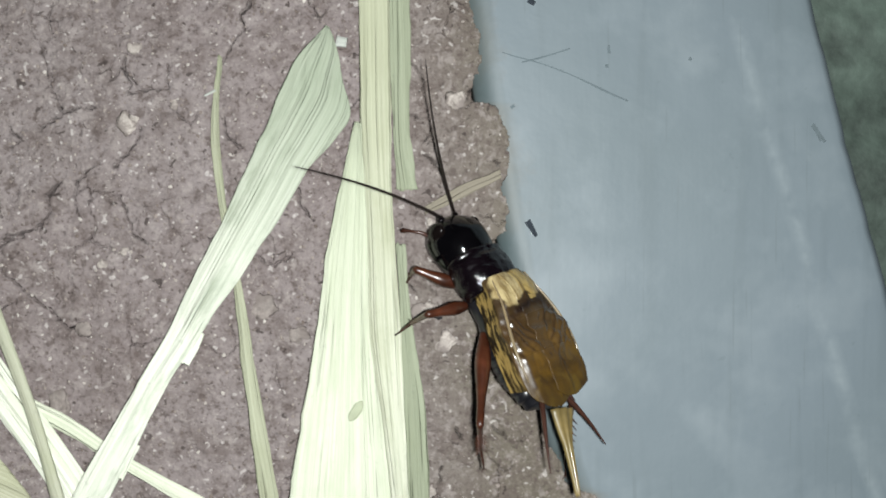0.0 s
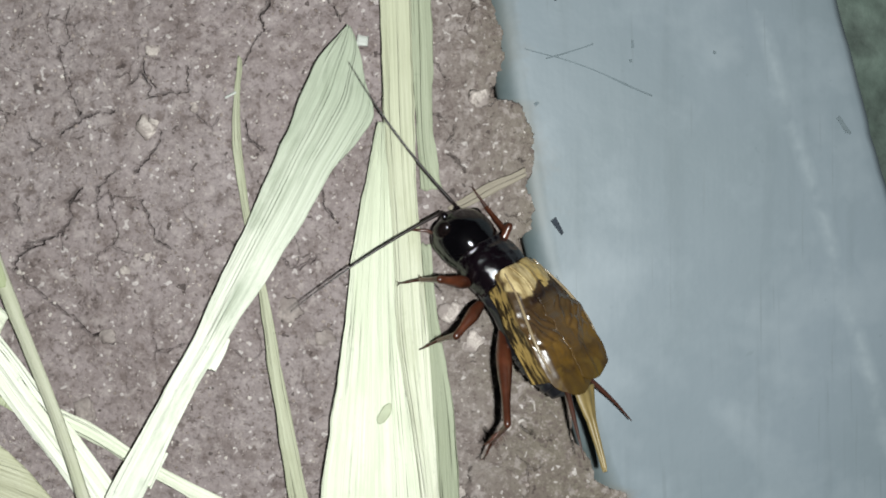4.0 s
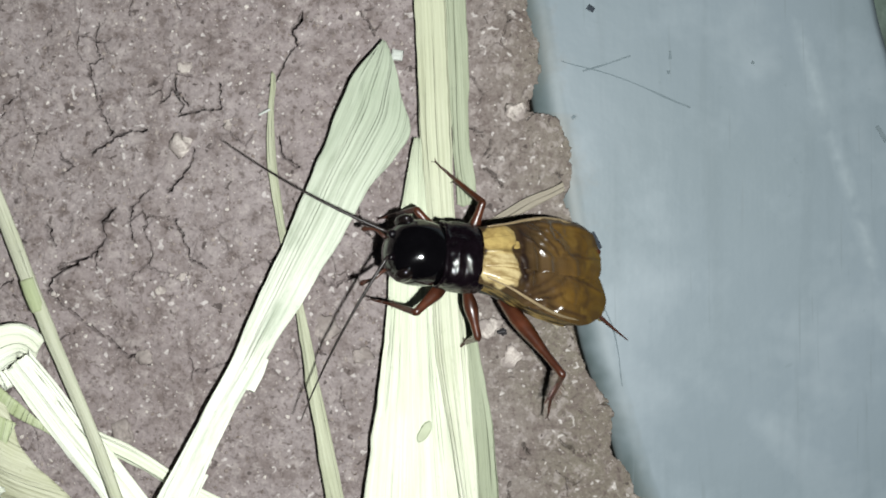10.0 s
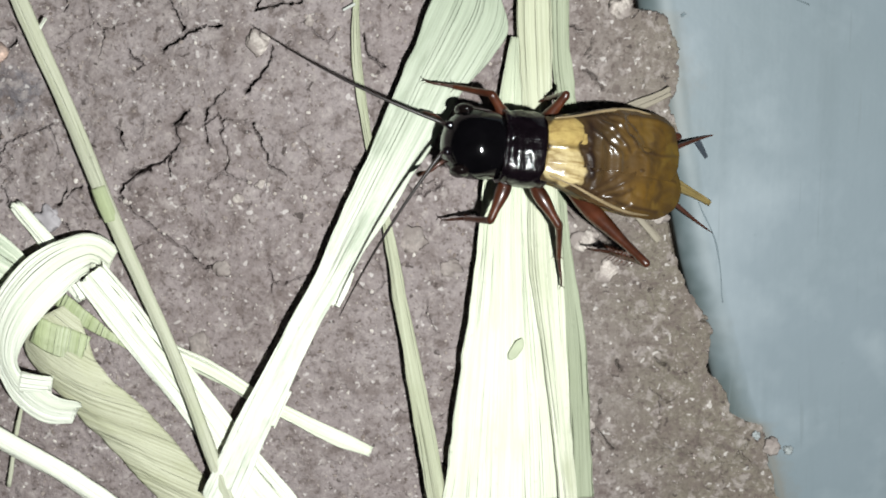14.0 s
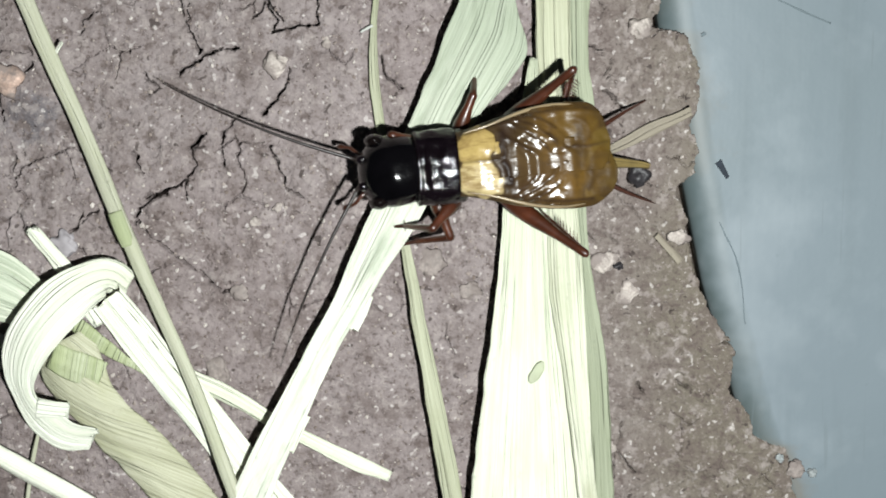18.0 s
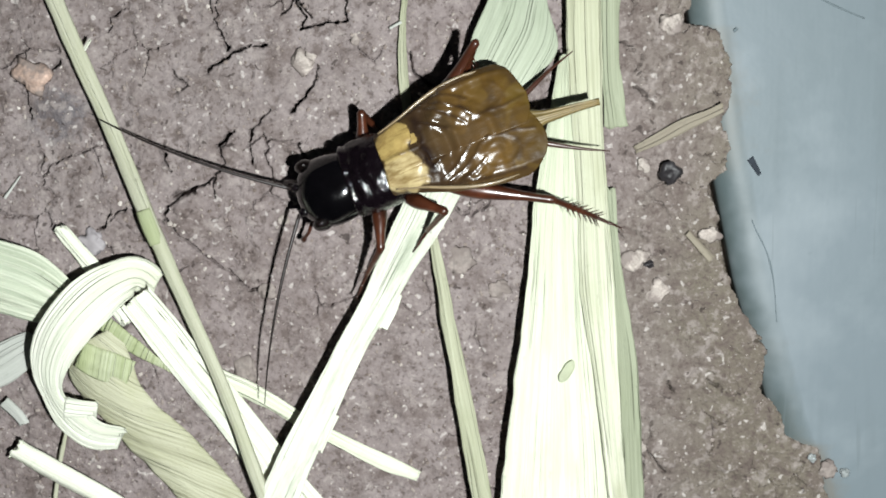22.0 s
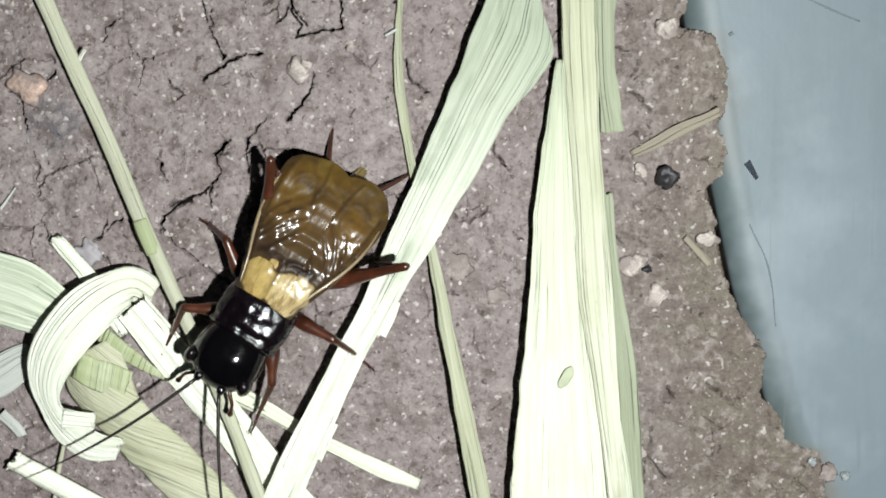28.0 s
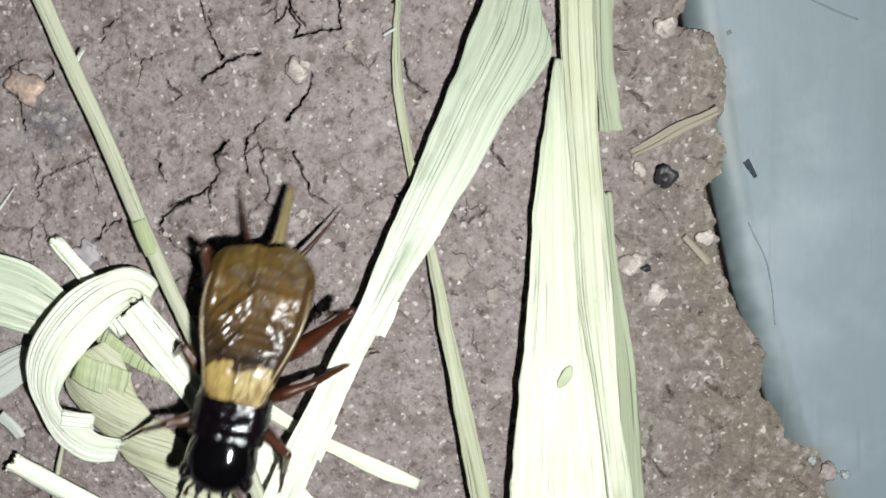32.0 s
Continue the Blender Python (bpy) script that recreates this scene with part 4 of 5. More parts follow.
leaf("leaf_scrap", "thin soil-coloured leaf scrap with an upturned tip", on_ground([(x, y, z, w * 0.9) for x, y, z, w in SPRIG]), M_SOILED, arch=0.10, ribs=0.03, ends=(0.2, 0.4), nick=0.1, across=11, seed=17)
leaf("husk_scrap", "thin dull husk scrap on the soil", on_ground(HUSK), M_SOILED, arch=0.1, ribs=0.02, ends=(0.2, 0.2), nick=0.05, across=7, seed=18)

# ---- stones, crumbs and bits ----
def stone(name, label, x, y, r, mat, flat=0.55, sink=0.3, category="pebble", seed=1, group="pebbles in the soil", z=None, rough=0.45):
    base = float(ground_height(np.array([x]), np.array([y]))[0]) if z is None else z
    ob = thing(name, rock(name, r, flat, mat, seed, 3, rough), label, category, group, at=(x, y, base + r * flat * (1 - 2 * sink)))
    ob.rotation_euler = (0.2 * math.sin(seed), 0.2 * math.cos(seed * 2), seed * 1.7)
    return ob


for k, (x, y, r, tone, flat) in enumerate([(-25.9, 13.9, 1.35, 0, 0.5), (10.7, 16.7, 0.95, 0, 0.6), (8.0, 2.8, 0.65, 0, 0.6), (7.1, -7.0, 1.2, 0, 0.5),
                                           (9.4, -10.6, 1.1, 0, 0.4), (14.7, -4.6, 0.95, 0, 0.5), (-25.0, 22.3, 0.75, 0, 0.5), (7.8, -27.4, 0.6, 0, 0.5),
                                           (-20.6, 16.1, 0.6, 0, 0.5), (-7.0, -9.5, 1.05, 1, 0.4), (-10.9, -6.5, 1.25, 1, 0.4), (-33.3, -17.0, 1.5, 1, 0.5),
                                           (5.6, -8.7, 0.35, 0, 0.7), (-28.5, -1.6, 0.5, 0, 0.5), (-26.2, -0.2, 0.45, 0, 0.5), (-30.4, -8.8, 0.8, 1, 0.5)]):
    stone("pebble", "small pale weathered pebble half sunk in soil" if tone == 0 else "grey-brown rounded pebble half sunk in soil", x, y, r, (M_PALE, M_STONE)[tone], flat * 0.8, 0.46, seed=k + 3)
stone("crumb", "reddish brick crumb lying on the soil", -52.0, 13.4, 1.55, M_BRICK, 0.5, 0.3, "crumb", 31, "crumbs")
stone("flake", "flat grey slate-like flake on the soil", -47.5, -3.1, 1.3, M_FLAKE, 0.3, 0.3, "stone flake", 32, "crumbs")
stone("seed", "round black dropping on the soil", 10.4, 1.9, 1.05, M_DARKBIT, 0.75, 0.15, "dropping", 33, "dark bits")
stone("seed", "small black speck beside a pebble", 8.6, -7.5, 0.45, M_DARKBIT, 0.7, 0.2, "dropping", 34, "dark bits")
stone("soil_crumb", "dark soil crumb on the grey board", 27.4, -30.0, 0.95, M_STONE, 0.5, 0.2, "crumb", 35, "crumbs", BOARD_TOP)
stone("glass_grain", "shiny clear grain on the grey board", 29.2, -30.5, 0.5, M_GLASS, 0.8, 0.1, "grain", 36, "grains", BOARD_TOP)
stone("glass_grain", "shiny clear grain at the soil's edge", 25.6, -28.6, 0.4, M_GLASS, 0.8, 0.1, "grain", 37, "grains")
leaf("white_chip", "small torn white husk chip", [(-2.9, 23.3, 0.5, 0.9), (-2.2, 23.0, 0.7, 1.3), (-1.5, 23.1, 0.6, 0.8)], M_GREY, "white chips", arch=0.1, ribs=0.02, ends=(0.4, 0.4), across=7, seed=40)
leaf("white_chip", "small curled white husk scrap", [(-57.6, -19.0, 0.7, 1.2), (-56.4, -19.4, 1.4, 1.3), (-55.4, -20.6, 1.2, 1.2), (-56.0, -21.6, 0.8, 0.9)], M_GREY, "white chips", arch=0.2, ribs=0.04, ends=(0.3, 0.3), across=9, seed=41)
leaf("straw_bit", "short pale straw splinter", [(-46.9, 14.9, 2.2, 0.4), (-46.2, 15.9, 2.3, 0.5), (-45.7, 16.6, 2.2, 0.3)], M_LEAF, "straw bits", arch=0.2, ribs=0, across=5, seed=42)
leaf("straw_bit", "thin straw fibre on the soil", [(-55.6, 1.6, 0.4, 0.2), (-54.7, 2.6, 0.5, 0.25), (-53.9, 3.7, 0.4, 0.15)], M_GREY, "straw bits", arch=0.2, ribs=0, across=5, seed=43)
leaf("grass_wisp", "thin dry grass wisp under the curled leaf", [(-50.8, -21.0, 1.6, 0.4), (-51.7, -23.6, 1.3, 0.45), (-52.6, -27.0, 0.9, 0.5), (-53.4, -31.0, 0.8, 0.5)], M_STALK, "straw bits", arch=0.2, ribs=0, across=5, seed=45)


def mark(name, label, rows, mat, category, lift=0.05, thick=0.03, seed=50):
    """A flat mark or scratch lying on the board."""
    return leaf(name, label, [(x, y, float(board_surface(np.float64(x), np.float64(y))) + 0.03 + lift, w) for x, y, w in rows], mat, "marks on the board", arch=0, ribs=0, thick=thick, across=9, nick=0.03, seed=seed, ends=(0.1, 0.1))


mark("dark_speck", "dark wedge-shaped speck of dirt on the board", [(18.5, 3.2, 0.2), (18.9, 2.7, 0.85), (19.2, 2.1, 0.5), (19.6, 1.4, 0.1)], M_SPECK, "speck", 0.1, 0.12, 51)
mark("dark_speck", "small dark speck of dirt on the board", [(18.6, 27.9, 0.5), (19.1, 27.7, 0.8), (19.4, 27.4, 0.3)], M_SPECK, "speck", 0.08, 0.1, 52)
mark("dark_speck", "tiny dull speck on the board", [(16.8, 16.1, 0.4), (17.0, 15.8, 0.5)], M_LINE, "speck", seed=53)
mark("dark_speck", "tiny dull speck on the board", [(27.8, 23.0, 0.2), (27.8, 22.0, 0.35)], M_LINE, "speck", seed=54)
mark("dark_speck", "tiny dull speck on the board", [(27.6, 20.8, 0.35), (27.6, 20.4, 0.3)], M_LINE, "speck", seed=55)
mark("dark_speck", "tiny dull speck on the board", [(37.0, 21.6, 0.35), (37.3, 21.4, 0.3)], M_LINE, "speck", seed=56)
mark("scratch", "forked dark scratch on the board", [(51.4, 14.3, 0.35), (51.8, 13.2, 0.5), (52.9, 12.3, 0.2)], M_LINE, "scratch", seed=57)
mark("scratch", "forked dark scratch on the board", [(51.7, 13.4, 0.2), (52.3, 12.2, 0.15)], M_LINE, "scratch", seed=58)
mark("scratch", "fine dull scratch across the board", [(15.6, 21.9, 0.1), (19.5, 21.0, 0.14), (23.5, 19.6, 0.12), (28.0, 17.5, 0.16), (30.0, 16.7, 0.1)], M_LINE, "scratch", 0.02, 0.02, 59)
mark("scratch", "fine dull scratch across the board", [(17.9, 21.0, 0.1), (20.0, 21.4, 0.14), (23.4, 22.6, 0.12)], M_LINE, "scratch", 0.02, 0.02, 60)
mark("hair", "fine curved dark hair on the board", [(18.6, -3.2, 0.07), (20.3, -6.0, 0.1), (21.4, -10.6, 0.1), (21.5, -14.0, 0.07)], M_LINE, "hair", 0.03, 0.03, 63)
part("stain", blade("stain", [(-1.25, -18.8, 3.2, 0.2), (-1.1, -18.5, 3.2, 0.75), (-0.6, -17.8, 3.2, 1.05), (-0.15, -17.0, 3.2, 0.85), (0.1, -16.6, 3.2, 0.2)], M_STAIN, arch=0.02, ribs=0, thick=0.03, across=7, nick=0.03, seed=64, ease=0.0), FOLDED, "small olive stain")


def grit():
    """Countless fine grains lying on the soil."""
    rng = np.random.default_rng(5)
    bm = bmesh.new()
    bmesh.ops.create_icosphere(bm, subdivisions=1, radius=1)
    base = np.array([p.co for p in bm.verts])
    tri = np.array([[p.index for p in q.verts] for q in bm.faces])
    bm.free()
    n = 9000
    x, y = rng.uniform(-62, 24, n), rng.uniform(-36, 31, n)
    keep = (soil_inside(x, y) > 0.6) & ((x < 3) | (rng.random(n) < 0.4))
    x, y = x[keep], y[keep]
    r = 0.05 + 0.2 * rng.random(len(x))**4.5
    z = ground_height(x, y) + r * 0.25
    v, f = [], []
    for k in range(len(x)):
        s = r[k] * rng.uniform(0.6, 1.25, 3)
        a = rng.uniform(0, 6.28)
        q = base * s * (1 + rng.uniform(-0.25, 0.25, (len(base), 1)))
        v.append(np.stack([x[k] + q[:, 0]*math.cos(a) - q[:, 1]*math.sin(a), y[k] + q[:, 0]*math.sin(a) + q[:, 1]*math.cos(a), z[k] + q[:, 2]], 1))
        f.append(tri + k * len(base))
    thing("grit", as_mesh("grit", np.concatenate(v), np.concatenate(f).tolist(), M_GRIT, smooth=False), "countless pale and brown sand grains on the soil", "grit", kind="stuff")


def grit_material():
    k = Nodes("mixed_grit", 0.5, 0.5)
    g = k.node("ShaderNodeNewGeometry")
    c = k.ramp(g.outputs["Random Per Island"], [(0.0, (0.14, 0.11, 0.095)), (0.5, (0.24, 0.2, 0.18)), (0.85, (0.34, 0.30, 0.27)), (1.0, (0.54, 0.50, 0.46))])
    r = k.ramp(g.outputs["Random Per Island"], [(0.0, (0.8, 0.8, 0.8)), (0.85, (0.6, 0.6, 0.6)), (1.0, (0.2, 0.2, 0.2))])
    return k.done(c, None, Roughness=r)


M_GRIT = grit_material()
grit()


# ---- the cricket ----
HIP = {"f": (5.0, 2.3, 2.9), "m": (2.4, 2.7, 2.8), "h": (-1.4, 3.0, 3.2)}
SIZE = {"f": (4.7, 4.4, 2.6), "m": (4.9, 4.6, 2.8), "h": (10.6, 6.2, 2.7)}


def wrinkled(me, size, depth, seed, low=0.0):
    """Pushes the vertices above a height in and out by fine noise."""
    o = Vector((seed * 7.1, seed * 3.3, seed * 1.7))
    for w in me.vertices:
        c = w.co / MM
        if c.z > low:
            w.co += Vector((0.2, c.y / 6, 0.9)) * (noise.noise(c / size + o) + 0.5 * noise.noise(c * 2.3 / size + o)) * depth * MM
    return me


def head_mesh():
    """A globe, flatter on the crown, drawn in to the neck and down to the mouth."""
    rings = []
    for k in range(22):
        t = math.pi * (k + 0.3) / 22
        front = t < 1.57
        q = math.sin(t) ** (0.9 if front else 0.5)
        x = 9.1 + (3.1 if front else 3.9) * math.cos(t)
        rings.append((x, 3.42 * q, 4.75 + 2.9 * q - 0.5 * max(0, math.cos(t)), 4.3 - 2.9 * q - 0.5 * max(0, math.cos(t)), 0.94))
    return wrinkled(hull("head", rings, M_BLACK, 64), 1.7, 0.11, 2, 4.0)


def shield_mesh():
    """The neck shield: a saddle over the chest with a raised rim before and behind."""
    rows = [(6.75, 3.05, 6.95, 3.4), (6.85, 3.42, 7.4, 2.9), (6.68, 3.56, 7.56, 2.6), (6.35, 3.50, 7.50, 2.5), (5.7, 3.58, 7.72, 2.3), (4.8, 3.66, 7.9, 2.2), (3.9, 3.66, 7.98, 2.2),
            (3.1, 3.58, 7.92, 2.3), (2.65, 3.50, 7.80, 2.5), (2.4, 3.52, 7.86, 2.6), (2.2, 3.42, 7.74, 2.8), (2.12, 3.1, 7.35, 3.3)]
    a, _ = spline([(r[0], r[1], r[2], r[3]) for r in rows], 44)
    me = hull("neck_shield", [(r[0], r[1], r[2], r[3], 0.86) for r in a], M_SHIELD, 72)
    for w in me.vertices:
        c = w.co / MM
        q = -0.16 * math.exp(-((abs(c.y) - 1.5)**2 + (c.x - 4.9)**2) / 0.45) - 0.10 * math.exp(-c.y**2 * 16)
        w.co += Vector((0, 0, 1)) * q * MM * (c.z > 5)
    return wrinkled(me, 0.85, 0.13, 5, 4.2)


def wing_end(flat, side):
    """Where the wing ends, from its inner edge (0) to its fold (1); the upper wing is cut off more squarely."""
    if side < 0:
        return np.interp(flat, [0, 0.14, 0.25, 0.34, 0.45, 0.6, 0.75, 0.88, 0.96, 1], [-10.7, -11.35, -11.6, -11.7, -11.75, -11.5, -11.2, -10.85, -10.3, -9.6])
    return np.interp(flat, [0, 0.14, 0.25, 0.33, 0.42, 0.55, 0.7, 0.82, 0.92, 0.97, 1], [-10.5, -11.25, -11.7, -11.9, -12.1, -12.25, -12.1, -11.7, -10.9, -10.2, -9.5])


def ridge(x, y, line, width):
    """A rounded ridge along a polyline of (x, y)."""
    return np.exp(-(chain_distance(x, y, line) / width)**2)


# the main veins on the flat of a wing: x and the distance from its inner line
HARP_VEINS = [
    [(-2.0, 3.3), (-3.4, 2.5), (-4.7, 1.4), (-5.6, 0.4)], [(-2.6, 3.6), (-4.2, 2.9), (-5.6, 1.9), (-6.4, 0.9)],
    [(-3.5, 3.9), (-5.2, 3.3), (-6.4, 2.5)], [(-1.6, 1.9), (-2.8, 1.2), (-3.8, 0.5)],
]
OUTER_VEINS = [
    [(2.4, 2.9), (-1.0, 3.4), (-4.0, 4.0), (-7.0, 4.3), (-9.6, 4.2)], [(-6.2, 0.5), (-7.6, 0.7), (-9.4, 0.6), (-11.4, 0.9)],
]
FILE_VEIN = [(-1.0, 0.2), (-1.35, 0.9), (-1.45, 1.7), (-1.2, 2.4)]


def wing_mesh(side):
    """A fore wing: a flat top crossed by raised veins, and a flank that folds down along the body."""
    n, m = 132, 74
    u, v = np.meshgrid(np.linspace(0, 1, n), np.linspace(0, 1, m), indexing="ij")
    flat = np.minimum(v / 0.68, 1.0)
    drop = np.maximum(0.0, (v - 0.68) / 0.32)
    x = 3.0 + (wing_end(flat, side) + 0.9 * drop - 3.0) * u
    along = np.clip((3.0 - x) / 15.0, 0, 1)
    w = np.interp(along, [0, 0.08, 0.2, 0.35, 0.55, 0.72, 0.88, 1], [3.05, 3.25, 3.75, 4.35, 4.9, 5.05, 4.9, 4.6])
    top = np.interp(along, [0, 0.12, 0.3, 0.55, 0.8, 1], [7.75, 8.15, 8.2, 8.1, 7.5, 6.7])
    y = -1.7 + (w + 1.7) * flat
    d = y / w
    z = top - 0.35 * d**2 - 0.75 * np.maximum(0, d - 0.8) / 0.2
    a = drop * 1.45
    y = np.where(drop > 0, w - 0.5 * np.sin(a), y)
    z = np.where(drop > 0, top - 1.1 - 3.0 * drop + 0.4 * (1 - np.cos(a)), z)
    lie = 1 - np.clip(drop * 6, 0, 1)
    yy = np.maximum(y, 0)
    wx = x + 0.5 * smooth_noise(x, yy * side + 50, 87, 0.9)
    ay = np.abs(y) + 0.25 * smooth_noise(x, y * side + 40, 89, 0.8)
    root = 1.15 if side > 0 else 1.3
    lobe = np.clip(1.35 - (((wx - root) / (1.85 + 0.2 * side))**2 + ((ay - 1.5) / 1.85)**2), 0, 1)**0.7 * lie
    cleft = np.exp(-(y / 0.15)**2) * np.interp(x, [-1.4, -0.6], [0.2, 1]) * lie
    harp = sum(ridge(x, yy, line, 0.16) for line in HARP_VEINS) * lie
    outer = sum(ridge(x, yy, line, 0.15) for line in OUTER_VEINS) * lie
    file = np.maximum(ridge(wx, ay, FILE_VEIN, 0.34) * lie * np.interp(side * y, [-0.5, 0.5], [0.6, 1]), 0.5 * cleft)
    r = np.sqrt(((x + 7.7 + 0.25 * (yy - 2)) / 2.0)**2 + ((yy - 2.2 - 0.15 * x - 1.1) / 1.4)**2)
    mirror = np.exp(-((r - 1) * 8)**2) * lie * (0.5 + 0.5 * smooth_noise(x, yy * side + 60, 88, 1.3))
    glass = np.clip((1.0 - r) * 5, 0, 1) * lie
    field = np.interp(x, [-8.5, -6.2, -2.4, -1.4], [0.15, 1, 1, 0.1]) * lie
    # pleats across the rubbing field, folds and dents between the veins
    pleat = np.sin((x * 0.75 - yy * 1.1) * 5.2 + 2.0 * smooth_noise(x, yy * side + 9, 83, 1.6)) * np.clip(smooth_noise(x, yy * side + 4, 84, 1.9) + 0.35, 0, 1)
    z = z + 0.22 * lobe + 0.12 * harp + 0.06 * outer + 0.2 * file + 0.04 * mirror - 0.04 * glass
    z = z + field * (0.075 * pleat + 0.34 * smooth_noise(x, yy * side + 20, 82, 1.1)) + 0.2 * smooth_noise(x, yy * side + 20, 81, 2.4) * np.interp(u, [0, 0.2], [0.2, 1])
    z = z + 0.035 * lie * smooth_noise(x, yy * side + 31, 85, 0.55)
    if side < 0:
        z = z + 0.17 * lie
    pts = np.stack([x, side * y, z], -1)
    vein = np.clip(harp + outer + 0.55 * mirror, 0, 1)
    me_v, me_f, t = sheet(pts, np.stack([x.ravel(), y.ravel()], 1), n, m, 0.07)
    me = as_mesh("fore_wing", me_v, me_f, M_WING, t)
    for name, values in (("vein", vein), ("cream", lobe), ("file", file), ("field", field), ("flank", drop)):
        layer = me.attributes.new(name, "FLOAT", "POINT")
        layer.data.foreach_set("value", np.concatenate([values.ravel()] * 2).astype(np.float32))
    return me


def tail_mesh():
    """The hind wings, folded like a fan into one keel; drawn from its root along -x."""
    n, m = 30, 13
    u, q = np.meshgrid(np.linspace(0, 1, n), np.linspace(-1, 1, m), indexing="ij")
    w = np.interp(u, [0, 0.2, 0.42, 0.7, 0.94, 1], [1.7, 1.25, 0.66, 0.46, 0.34, 0.16])
    z = -1.9 * u + 0.45 * (1 - q * q) * (1 - 0.5 * u) + 0.09 * np.cos(q * 9.4)
    pts = np.stack([-8.8 * u, q * w + 0.12 * np.sin(u * 5), z], -1)
    v, f, t = sheet(pts, np.stack([u.ravel() * 9, q.ravel()], 1), n, m, 0.3)
    return as_mesh("hind_wing", v, f, M_TAIL, t)


def leg_bar(length, r0, r1, belly=0.0, n=12, bow=0.0):
    """A leg segment along +x."""
    rows = []
    for k in range(n):
        u = k / (n - 1)
        r = r0 + (r1 - r0) * u + belly * math.sin(math.pi * min(1, u * 1.25))**1.3 * (u < 0.8) * (1 - u)
        rows.append((length * u, 0, bow * math.sin(math.pi * u), max(r, 0.06)))
    rows.insert(0, (-0.25, 0, 0, r0 * 0.5))
    rows.append((length + r1 * 0.7, 0, 0, r1 * 0.5))
    return tube("leg", rows, None, 12)


def bristles(length, count, reach, seed):
    """Short stiff hairs round a leg segment."""
    rng = np.random.default_rng(seed)
    out = []
    for k in range(count):
        x, a = length * rng.uniform(0.25, 0.98), rng.uniform(0, 6.28)
        out.append(tube("hair", [(x, 0.2 * math.cos(a), 0.2 * math.sin(a), 0.035), (x + 0.3 * reach, (0.25 + reach) * math.cos(a), (0.25 + reach) * math.sin(a), 0.01)], None, 4))
    return out


def lump(name, mat, at, size, seed=3):
    me = rock(name, 1.0, 1.0, mat, seed, 3, 0.0)
    for w in me.vertices:
        w.co = Vector([c * s + p * MM for c, s, p in zip(w.co, size, at)])
    return me


